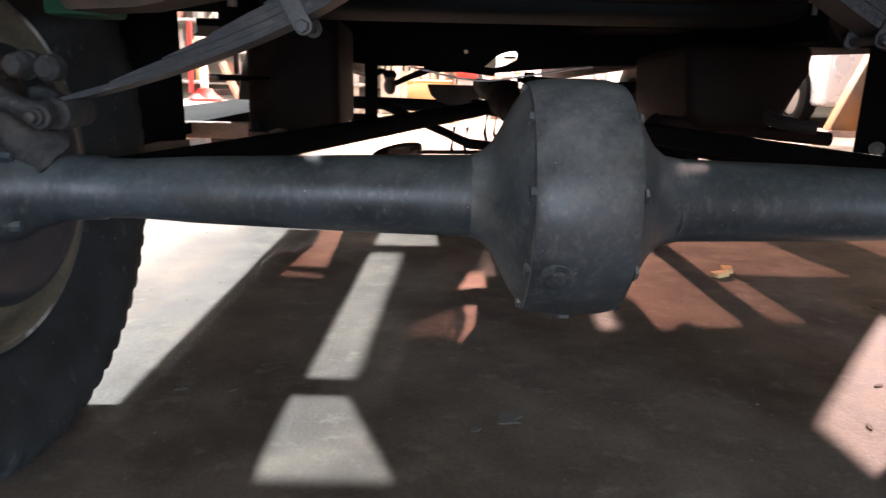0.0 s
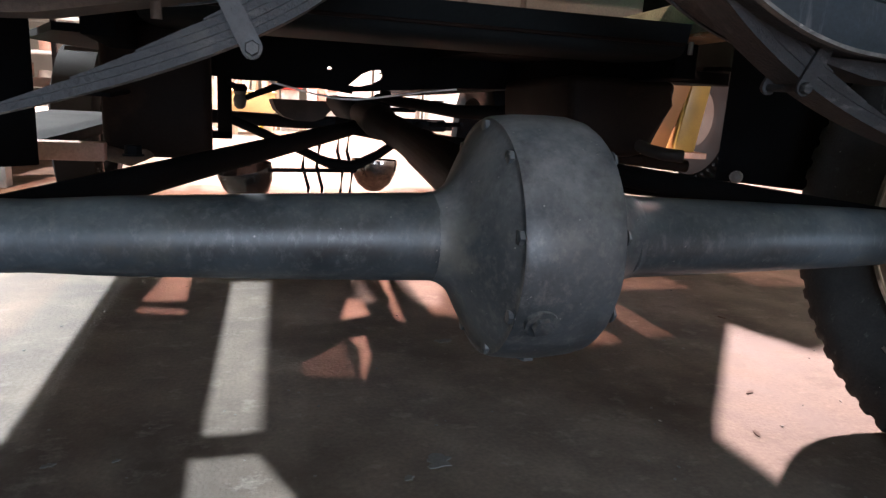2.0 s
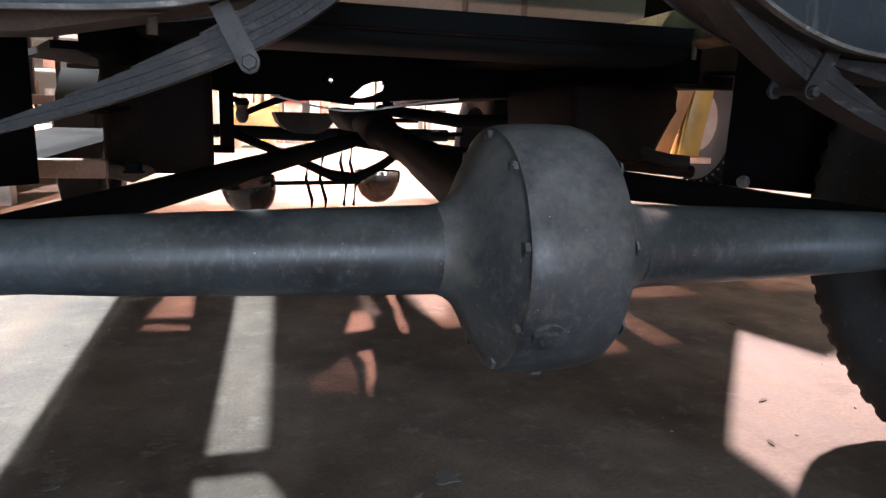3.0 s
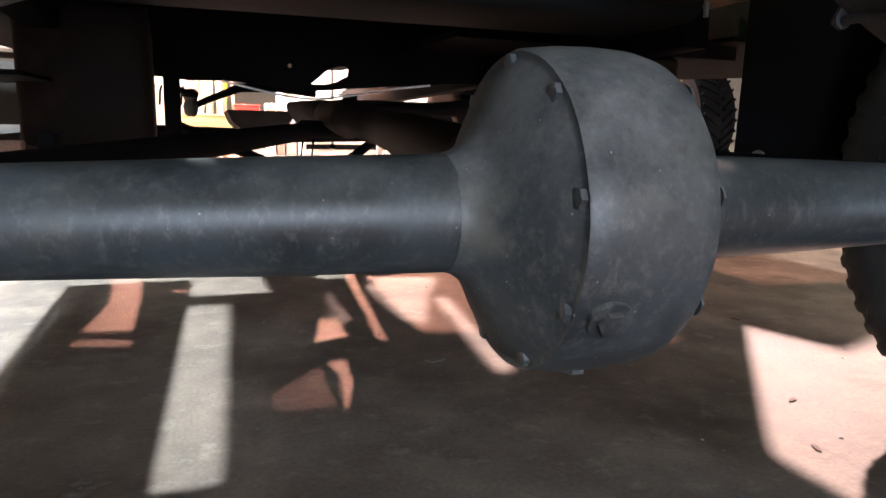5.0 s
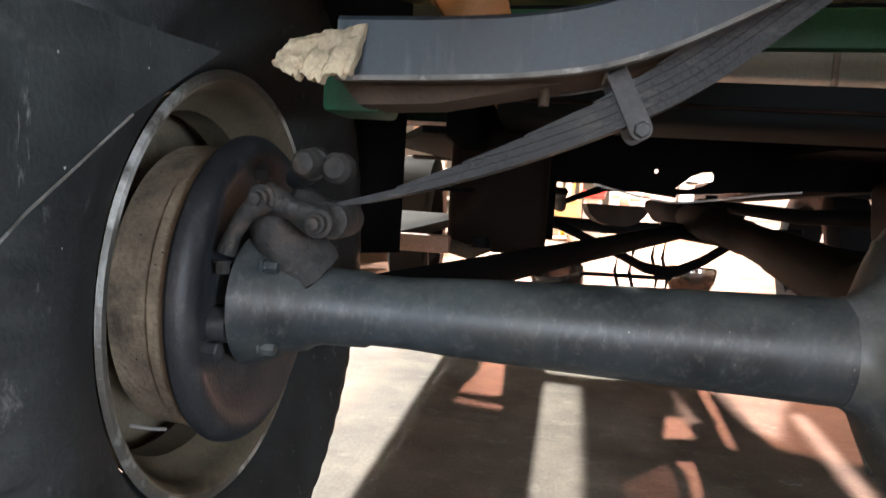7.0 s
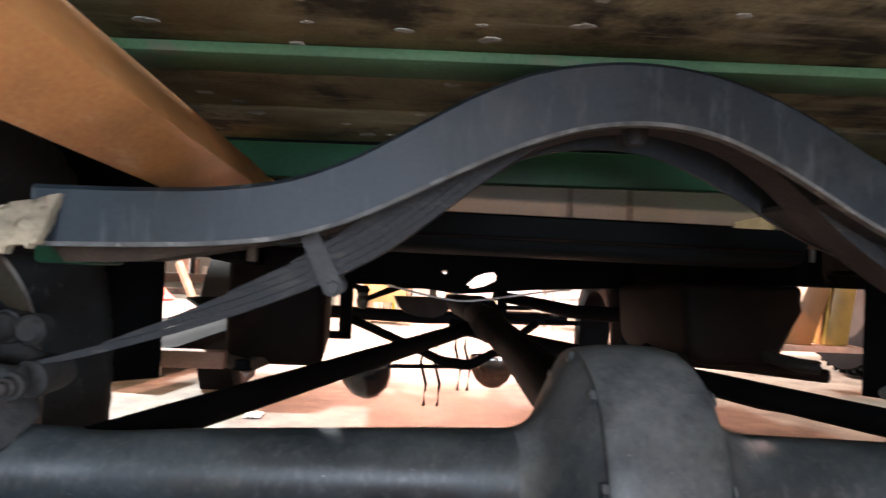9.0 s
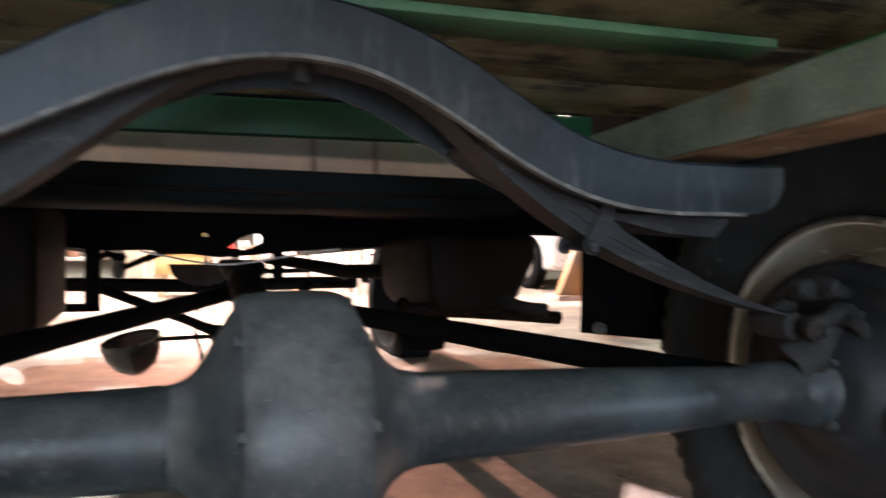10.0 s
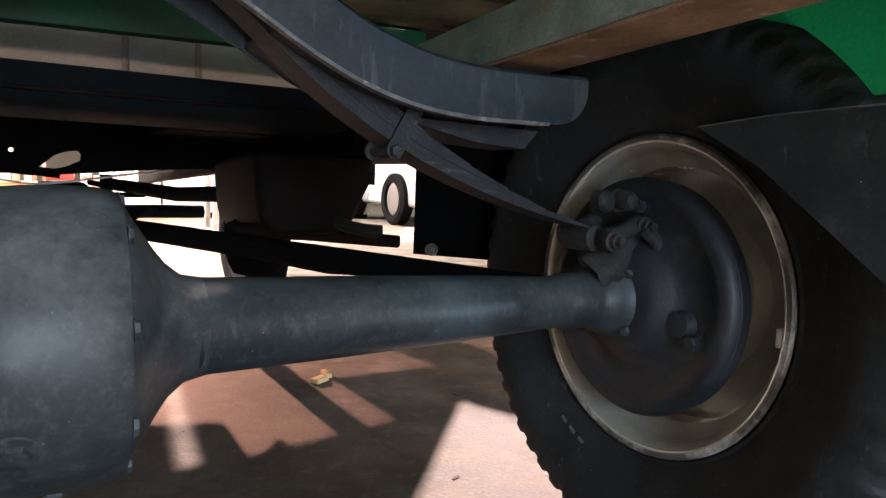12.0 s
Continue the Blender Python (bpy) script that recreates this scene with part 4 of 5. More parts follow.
    wing = part("front_apron", slab([(0.625, 0.495), (0.632, 0.501), (0.768, 0.318), (0.944, 0.319), (0.945, 0.313), (0.762, 0.312)], 0.368, 0.86), BLACK, truck)
    # unseen plate; outline and slots cut for the right lamp's floor patches
    fender = bmesh.new()
    loops = [[(0.642, 0.543), (0.979, 0.542), (0.967, 0.776), (1.007, 0.828), (1.314, 1.203), (1.381, 1.046), (1.461, 1.168), (1.312, 1.477), (1.191, 2.6), (0.54, 2.6)],
             [(0.76, 1.099), (0.792, 1.099), (0.83, 1.536), (0.796, 1.538)], [(0.695, 1.4), (0.73, 1.353), (0.787, 1.53), (0.864, 1.709), (0.668, 1.756)]]
    edges = []
    for loop in loops:
        vs = [fender.verts.new((x, y, 0.58)) for x, y in loop]
        edges += [fender.edges.new((vs[k], vs[(k + 1) % len(vs)])) for k in range(len(vs))]
    bmesh.ops.triangle_fill(fender, use_beauty=True, edges=edges)
    ext = bmesh.ops.extrude_face_region(fender, geom=list(fender.faces))
    bmesh.ops.translate(fender, vec=(0, 0, 0.008), verts=[g for g in ext["geom"] if isinstance(g, bmesh.types.BMVert)])
    part("fender_light_mask", fender, BLACK, truck, smooth=False)
    # unseen slab added to shade the floor under the engine
    part("fender_light_mask", slab([(-1.2, 2.85), (-1.08, 2.72), (-0.9, 2.7), (-0.63, 2.64), (-0.63, 3.29), (-1.2, 3.29)], 0.8, 0.81), BLACK, truck)
    for c in ((0.651, 0.464, 0.379), (0.735, 0.354, 0.376)):
        bolt = lathe([(-0.014, 0.006), (-0.012, 0.011), (-0.002, 0.012)], (0, 0, 0), "y", 16)
        bmesh.ops.transform(bolt, matrix=pose(*c, 0, 0, -58), verts=bolt.verts)
        part("apron_bolt", bolt, EDGE_WORN, wing)
    # plates added to edge the left lamp's light strip on the floor
    part("light_strip_mask", slab([(-0.688, 0.87), (-0.614, 0.681), (-0.54, 0.466), (-0.458, 0.467), (-0.516, 1.718), (-0.799, 1.717), (-0.798, 1.652), (-0.658, 1.648), (-0.687, 0.9)], 0.56, 0.572), BLACK, truck)
    part("light_strip_mask", slab([(-0.621, 0.827), (-0.626, 0.78), (-0.583, 0.673), (-0.548, 0.58), (-0.506, 0.462), (-0.466, 0.462), (-0.48, 0.828)], 0.47, 0.476), BLACK, truck)
    # green bed front panels beside the frame, raised to block lamp light
    for x0, x1 in ((-0.95, -0.59), (0.8, 1.0)):
        part("bed_front_panel", box((x0, 0.5, 0.6), (x1, 0.506, 0.95), 0.002), GREEN, truck)
    # rear mud aprons beside the wheels, and green fenders above
    sheets = {-1: [(-0.105, 0.572), (-0.219, 0.512), (-0.306, 0.454), (-0.342, 0.425), (-0.62, 0.245), (-1.0, 0.2), (-1.0, 0.545), (-0.6, 0.553)],
              1: [(-0.125, 0.578), (-0.21, 0.53), (-0.37, 0.405), (-0.62, 0.235), (-1.0, 0.2), (-1.0, 0.588), (-0.3, 0.587), (-0.215, 0.585)]}
    for side, x in ((-1, -0.59), (1, 0.66)):
        part("mud_apron", side_sheet(sheets[side], x, x + side * 0.005), APRON, truck, "black sheet mud apron")
        edge = [(x - side * 0.001, y, z) for y, z in (sheets[-1][1:5] if side < 0 else sheets[1][5:] + sheets[1][:1])]
        part("apron_edge", rod(edge, 0.0009, 6), EDGE_WORN, truck, "scraped pale sheet edge")
        fx = x + side * 0.27
        part("fender", side_sheet([(0.55, 0.6), (-0.13, 0.6), (-1.0, 0.58), (-1.0, 0.95), (0.55, 0.95)], fx, fx + side * 0.006), GREEN, truck, "bright green painted fender")
        wy, wz = (0.045, 0.364) if side < 0 else (-0.013, 0.364)
        arc = [(wy + 0.379 * math.cos(radians(q)), wz + 0.379 * math.sin(radians(q))) for q in range(112, 145, 3)]
        part("fender_wall", side_sheet([(-0.12, 0.84)] + arc + [(-1.0, 0.588), (-1.0, 0.84)], x + side * 0.006, x + side * 0.011), GREEN, truck, "green inner fender wall with a wheel arch")
        part("fender_floor", slab([(x + side * 0.005, -1.0), (fx, -1.0), (fx, -0.5), (x + side * 0.005, -0.36)], 0.545, 0.55), APRON, truck)
    part("green_bracket", box((-0.56, 0.04, 0.545), (-0.5, 0.12, 0.6), 0.006), DARK_GREEN, truck)
    # torn padding on the crossmember's end
    rag = bmesh.new()
    cols, rows = 26, 14
    sheets = []
    for back in (0, 1):
        grid = []
        for a in range(cols + 1):
            u = a / cols
            torn = 0.004 * noise.noise((u * 9, 3.1, 0)) + 0.005 * noise.noise((u * 23, 1.7, 0)) + 0.003 * noise.noise((u * 51, 0.4, 0))
            x = -0.547 + 0.052 * u
            z_top, z_low = 0.586 + 0.02 * u, 0.563 - 0.007 * math.sin(3.0 * u) + 0.002 * u + torn
            col = []
            for k in range(rows + 1):
                v = k / rows
                z = z_low + (z_top - z_low) * v
                fold = 0.006 * noise.noise((u * 5, v * 4, 7)) + 0.003 * noise.noise((u * 14, v * 11, 2))
                col.append(rag.verts.new((x + 0.006 * v, -0.112 + 0.03 * u + 0.02 * v + fold + 0.012 * back, z)))
            grid.append(col)
        sheets.append(grid)
        for a in range(cols):
            for k in range(rows):
                rag.faces.new((grid[a][k], grid[a + 1][k], grid[a + 1][k + 1], grid[a][k + 1]))
    front, rear = sheets
    for a in range(cols):
        for k in (0, rows):
            rag.faces.new((front[a][k], front[a + 1][k], rear[a + 1][k], rear[a][k]))
    for k in range(rows):
        for a in (0, cols):
            rag.faces.new((front[a][k], front[a][k + 1], rear[a][k + 1], rear[a][k]))
    part("torn_padding", rag, RAG, truck, "torn cream padding on the frame end")


def front_end():
    """What shows under the cab: links, sump, hanging bowls, front axle."""
    part("front_axle", rod([(-0.62, 2.5, 0.44), (-0.4, 2.45, 0.44), (0.0, 2.42, 0.43), (0.45, 2.45, 0.44), (0.68, 2.5, 0.44)], 0.028, 12), BLACK, truck)
    # engine sump: a rounded pan
    sect = [(-0.13, 0.515), (-0.115, 0.48), (-0.085, 0.453), (-0.04, 0.44), (0.03, 0.438), (0.07, 0.452), (0.1, 0.485), (0.115, 0.515)]
    part("engine_sump", ribbon(sect, [(x, 0.522) for x, _ in sect], 2.17, 2.45), PIPE_RUST, truck, "oily dark engine sump")
    part("torn_strip", ribbon([(0.07, 0.5), (0.085, 0.47), (0.1, 0.49), (0.118, 0.455), (0.135, 0.49)], [(0.066, 0.54), (0.085, 0.545), (0.1, 0.54), (0.118, 0.538), (0.138, 0.535)], 1.95, 1.953), WHITE_PAINT, truck, "pale torn strip hanging by the sump")
    for p in ([(0.16, 1.5, 0.53), (0.3, 1.75, 0.515), (0.42, 1.9, 0.52)], [(0.12, 1.6, 0.497), (0.33, 1.7, 0.5)], [(0.14, 1.55, 0.47), (0.36, 1.62, 0.455), (0.44, 1.5, 0.46)]):
        part("brake_rod", rod(p, 0.008, 10), BLACK, truck)
    part("linkage_plate", box((0.2, 1.66, 0.46), (0.235, 1.675, 0.56), 0.003), BLACK, truck)
    part("exhaust_pipe", rod([(0.42, 1.0, 0.5), (0.36, 1.3, 0.5), (0.3, 1.6, 0.52), (0.26, 2.0, 0.54)], 0.02, 14), BLACK, truck)
    for x, z in ((-0.026, 0.36), (0.025, 0.36), (0.1, 0.42), (0.136, 0.42)):
        part("hanging_strap", rod([(x, 1.9, z), (x - 0.01, 1.9, z - 0.08), (x + 0.012, 1.9, z - 0.16), (x + 0.004, 1.9, z - 0.24)], 0.006, 8), BLACK, truck)
    for c, r in (((-0.235, 1.87, 0.238), 0.095), ((0.25, 2.0, 0.27), 0.09)):
        bowl = lathe([(0.03, r * 0.95), (0.035, r), (0.02, r * 1.02), (-0.02, r * 0.93), (-0.06, r * 0.7), (-0.085, r * 0.35), (-0.09, 0.01)], c, "z", 32)
        if c[0] < 0:
            bmesh.ops.transform(bowl, matrix=Matrix.Translation(c) @ pose(0, 0, 0, 10, -12, 0) @ Matrix.Translation(-Vector(c)), verts=bowl.verts)
        part("lamp_bowl", bowl, CHROME if c[0] > 0 else GLOSS_BLACK, truck, "round chromed lamp bowl" if c[0] > 0 else "round glossy black lamp bowl")
    part("lamp_bar", rod([(-0.2, 1.9, 0.262), (0.22, 1.98, 0.262)], 0.008, 10), BLACK, truck)
    # front tyres; the shade on their rubber is put into near-black
    for side in (-1, 1):
        cx = CX + side * 0.9
        tp = [(-0.08, 0.23), (-0.09, 0.29), (-0.07, 0.35), (0.07, 0.35), (0.09, 0.29), (0.08, 0.23)]
        part("front_tyre", lathe(tp, (cx, 2.6, 0.352), "x", 40, close=True), BLACK, truck)


def cab_linkage():
    """Brackets, links and the gearbox tail that hang under the cab floor."""
    br = box((-0.356, 1.35, 0.343), (-0.318, 1.37, 0.6), 0.003)
    box((-0.404, 1.35, 0.341), (-0.318, 1.37, 0.363), 0.003, br)
    part("pedal_bracket", br, BLACK, truck)
    part("drag_link", rod([(-0.34, 1.5, 0.394), (-0.329, 1.5, 0.39), (-0.104, 1.5, 0.297), (-0.06, 1.5, 0.276), (-0.034, 1.5, 0.266), (0.038, 1.5, 0.258), (0.06, 1.5, 0.264), (0.128, 1.5, 0.3), (0.182, 1.5, 0.34), (0.26, 1.5, 0.4)], [0.013, 0.014, 0.014, 0.015, 0.017, 0.017, 0.016, 0.014, 0.013, 0.013], 10), BLACK, truck)
    knuckle = part("link_knuckle", lathe([(-0.028, 0.008), (-0.02, 0.017), (0, 0.021), (0.016, 0.016), (0.026, 0.02), (0.034, 0.012)], (-0.3, 1.6, 0.443), "z", 16), DARK_STEEL, truck, "worn steel ball joint")
    part("boot", lathe([(-0.012, 0.019), (0.0, 0.023), (0.012, 0.015)], (-0.3, 1.6, 0.48), "z", 16), BLACK, knuckle)
    part("steering_link", rod([(-0.3, 1.6, 0.442), (-0.25, 1.6, 0.465), (-0.166, 1.6, 0.5), (-0.06, 1.6, 0.505), (0.05, 1.6, 0.493)], [0.009, 0.01, 0.013, 0.014, 0.014], 10), BLACK, truck)
    part("pivot_arm", rod([(-0.36, 1.6, 0.47), (-0.33, 1.6, 0.49), (-0.3, 1.6, 0.478)], 0.01, 8), BLACK, truck)
    case = bmesh.new()
    rings = [[case.verts.new((x, y, z)) for x, z in ((0.055 - w, 0.468), (0.055 - w, 0.44), (0.055 - w * 0.5, low), (0.055 + w * 0.5, low), (0.055 + w, 0.44), (0.055 + w, 0.468))] for y, w, low in ((1.318, 0.045, 0.41), (1.45, 0.062, 0.4), (1.8, 0.07, 0.395))]
    case.faces.new(rings[0]), case.faces.new(rings[-1])
    for p, q in zip(rings, rings[1:]):
        for k in range(6):
            case.faces.new((p[k], p[(k + 1) % 6], q[(k + 1) % 6], q[k]))
    bmesh.ops.bevel(case, geom=list(case.edges), offset=0.01, segments=2, affect="EDGES", profile=0.5)
    part("gearbox_case", case, BLACK, truck)


axle()
differential()
spring()
for side in (-1, 1):
    shackle(side)
crossmember()
wheel(-1, -0.711, 0.045, 1.08)
wheel(1, 0.775, -0.013, 0.95)
underbody()
STANCE[0] = NOSE_DOWN
radius_rods()
front_end()
STANCE[0] = LEVEL
cab_linkage()

# ---- things in the hall ahead of the truck ----


def work_platform():
    t = thing("work_platform", (-1.9, 3.4, 0), "dusty steel work platform, pink light in its colour, raised chequer plate top", "platform")
    part("deck", slab([(-2.7, 2.7), (-1.25, 2.35), (-0.98, 3.8), (-0.98, 4.6), (-2.7, 4.6)], 0.17, 0.24), PINK_PLATE, t)
    for x, y in ((-2.6, 2.9), (-1.3, 2.6), (-2.6, 4.5), (-1.08, 4.5)):
        part("leg", box((x - 0.04, y - 0.04, 0), (x + 0.04, y + 0.04, 0.17), 0.004), STEEL, t)
    lug = bmesh.new()
    for i in range(26):
        for j in range(26):
            x, y = -2.62 + i * 0.056, 2.78 + j * 0.056
            m = pose(x, y, 0.241, 0, 0, 45 if (i + j) % 2 else -45) @ Matrix.Diagonal((0.03, 0.009, 0.004, 1))
            bmesh.ops.transform(lug, matrix=m, verts=bmesh.ops.create_cube(lug, size=1.0)["verts"])
    part("chequer_lugs", lug, PINK_PLATE, t, kind="stuff", smooth=False)
    # a dark trestle with a plank leaning on it behind the platform
    f = thing("dark_trestle", (-1.7, 5.0, 0), "dark steel trestle frame behind the platform", "trestle")
    for x in (-1.82, -1.64):
        part("upright", box((x - 0.018, 5.0, 0), (x + 0.018, 5.04, 0.86), 0.004), BLACK, f)
    part("beam", box((-2.1, 4.96, 0.26), (-1.4, 5.0, 0.31), 0.005), DARK_STEEL, f)
    part("beam", box((-2.1, 4.97, 0.36), (-1.4, 5.0, 0.43), 0.005), PIPE_RUST, f)
    part("foot", box((-2.0, 4.9, 0), (-1.46, 4.96, 0.04), 0.004), BLACK, f)
    p = thing("leaning_plank", (-1.72, 4.9, 0), "pale pinkish plank leaning on the trestle", "plank")
    part("board", rod([(-1.66, 4.86, 0.0), (-1.76, 4.88, 0.22), (-1.9, 4.9, 0.52)], 0.034, 4, flat=0.5), WOOD, p)


def red_press():
    t = thing("floor_press", (-1.88, 4.4, 0.241), "red floor press with a white post", "press")
    part("base", lathe([(0.243, 0.12), (0.26, 0.12), (0.275, 0.1), (0.31, 0.06), (0.33, 0.05)], (-1.88, 4.4, 0), "z", 28), RED, t)
    part("post", box((-1.905, 4.38, 0.33), (-1.855, 4.42, 0.8), 0.005), WHITE_PAINT, t, "white post")
    part("band", box((-1.908, 4.377, 0.5), (-1.852, 4.423, 0.52), 0.003), BLACK, t)
    part("lever_tube", rod([(-1.98, 4.4, 0.3), (-1.97, 4.4, 0.6), (-1.96, 4.4, 0.8)], 0.018, 14), RED, t)


def steel_rack():
    t = thing("steel_rack", (-2.0, 7.2, 0), "grey steel storage rack with mixed parts", "rack")
    for x in (-3.2, -2.4, -1.6, -1.1):
        part("upright", box((x - 0.03, 7.0, 0), (x + 0.03, 7.06, 2.2), 0.003), STEEL, t)
    for z in (0.3, 0.62, 0.95, 1.35):
        part("shelf", box((-3.25, 6.98, z), (-1.05, 7.6, z + 0.035), 0.003), STEEL, t)
    part("brace", rod([(-3.2, 6.97, 0.3), (-2.4, 6.97, 1.3)], 0.015), WOOD, t)
    rnd = random.Random(4)
    for k in range(26):
        x, z = -3.1 + 0.29 * (k % 7) + rnd.uniform(-0.05, 0.05), (0.335, 0.655, 0.985, 1.385)[k // 7]
        w, h = rnd.uniform(0.08, 0.2), rnd.uniform(0.08, 0.24)
        b = thing("parts_box" if k % 3 else "metal_can", (x, 7.2, z), "small " + ("pale", "brown", "brick-brown", "grey")[k % 4] + " container on the rack", "box", "rack goods")
        colour = (WHITE_PAINT, CARDBOARD, BRICK_BROWN, STEEL)[k % 4]
        if k % 3:
            part("body", box((x - w / 2, 7.08, z), (x + w / 2, 7.3, z + h), 0.006), colour, b)
            part("flap", box((x - w / 2, 7.075, z + h * 0.8), (x + w / 2, 7.08, z + h), 0.001), colour, b)
        else:
            part("body", lathe([(z, w / 2), (z + h, w / 2)], (x, 7.2, 0), "z", 20), colour, b)
            part("lid", lathe([(z + h, w / 2 + 0.004), (z + h + 0.01, w / 2)], (x, 7.2, 0), "z", 20), STEEL, b)


def crates():
    t = thing("tan_crate", (-0.27, 6.2, 0), "tan open-topped crate on a low stand", "crate")
    part("body", box((-0.48, 6.0, 0.21), (-0.06, 6.4, 0.385), 0.006), CARDBOARD, t)
    part("lid", box((-0.49, 5.99, 0.385), (-0.05, 6.41, 0.4), 0.003), CARDBOARD, t)
    part("flap", box((-0.06, 6.02, 0.25), (0.02, 6.3, 0.256), 0.001, turn=pose(0, 0, 0, 0, 28, 0)), BRICK_BROWN, t)
    for x in (-0.43, -0.11):
        part("leg", box((x - 0.03, 6.05, 0), (x + 0.03, 6.35, 0.21), 0.003), WOOD, t)
    rnd = random.Random(9)
    for k in range(11):
        x = -0.62 + 0.062 * k
        lean = rnd.uniform(-14, 16)
        gold = k == 7
        p = thing("leaning_plank", (x, 7.0, 0), ("bright yellow painted board" if gold else "pale sawn plank") + " leaning behind the crate", "plank", "leaning planks")
        half = 0.045 if gold else rnd.uniform(0.014, 0.034)
        bm = box((-half, -0.01, 0), (half, 0.01, 0.95 if gold else rnd.uniform(0.72, 1.2)), 0.002)
        bmesh.ops.transform(bm, matrix=pose(x + (0.03 if gold else 0), 6.8 + 0.03 * (k % 4), 0.0, -8, 4 if gold else lean, 0), verts=bm.verts)
        part("board", bm, GOLD if gold else (WOOD, BRICK_BROWN, WOOD, PINK_PLATE)[k % 4], p)
    r = thing("tool_board", (-0.6, 7.3, 0), "white board with dark hanging tools", "tool board")
    part("panel", box((-0.85, 7.3, 0.0), (-0.3, 7.33, 1.1), 0.003), WHITE_PAINT, r)
    for k in range(7):
        x = -0.8 + 0.07 * k
        part("tool", rod([(x, 7.285, 0.48), (x + 0.01, 7.285, 0.62), (x + 0.03, 7.285, 0.68)], 0.009, 8), BLACK, r)
    c = thing("red_bin", (0.12, 6.9, 0), "coral red storage bin on a stand", "bin")
    part("body", box((0.0, 6.8, 0.42), (0.24, 7.05, 0.495), 0.02), RED, c)
    part("rim", box((-0.008, 6.79, 0.485), (0.248, 7.06, 0.503), 0.006), RED, c)
    part("stand", box((0.03, 6.83, 0), (0.21, 7.02, 0.42), 0.006), STEEL, c)
    for k, (x, w, z, m) in enumerate(((0.3, 0.09, 0.52, WHITE_PAINT), (0.41, 0.07, 0.47, BRICK_BROWN), (0.5, 0.1, 0.5, STEEL), (0.62, 0.08, 0.55, WHITE_PAINT))):
        b = thing("stacked_carton", (x, 6.9, 0), "upright " + ("white", "brown", "grey", "white")[k] + " carton beside the red bin", "carton", "cartons")
        part("body", box((x, 6.8, 0), (x + w, 7.0, z), 0.004), m, b)
        part("band", box((x - 0.001, 6.797, z - 0.08), (x + w + 0.001, 6.8, z - 0.05), 0.001), BRICK_BROWN, b)


def white_cabinets():
    # first two are added tall to put bright white behind the crossmember's hole
    for k, (x, w, h) in enumerate(((0.55, 0.62, 1.5), (1.2, 0.62, 1.5), (1.9, 0.6, 0.9), (2.6, 0.55, 1.3), (3.25, 0.6, 0.85))):
        t = thing("white_cabinet", (x, 8.2, 0), "white enamel workshop cabinet", "cabinet", "white cabinets")
        part("body", box((x, 8.0, 0.06), (x + w, 8.5, h), 0.008), WHITE_PAINT, t)
        for z0, z1 in ((0.08, h * 0.5 - 0.01), (h * 0.5 + 0.01, h - 0.02)):
            d = part("door", box((x + 0.015, 7.982, z0), (x + w - 0.015, 8.0, z1), 0.004), WHITE_PAINT, t)
            part("handle", box((x + 0.05, 7.96, z1 - 0.08), (x + 0.2, 7.982, z1 - 0.06), 0.003), BLACK, d)
        part("plinth", box((x + 0.02, 8.02, 0), (x + w - 0.02, 8.48, 0.06)), BLACK, t)
    t = thing("steel_bench", (2.0, 6.2, 0), "white-topped steel work bench", "bench")
    part("top", box((1.35, 6.0, 0.62), (2.7, 6.5, 0.66), 0.004), WHITE_PAINT, t)
    for x in (1.4, 2.65):
        for y in (6.05, 6.45):
            part("leg", box((x - 0.025, y - 0.025, 0), (x + 0.025, y + 0.025, 0.62), 0.003), STEEL, t)
    part("shelf", box((1.38, 6.02, 0.3), (2.67, 6.48, 0.325), 0.003), STEEL, t)


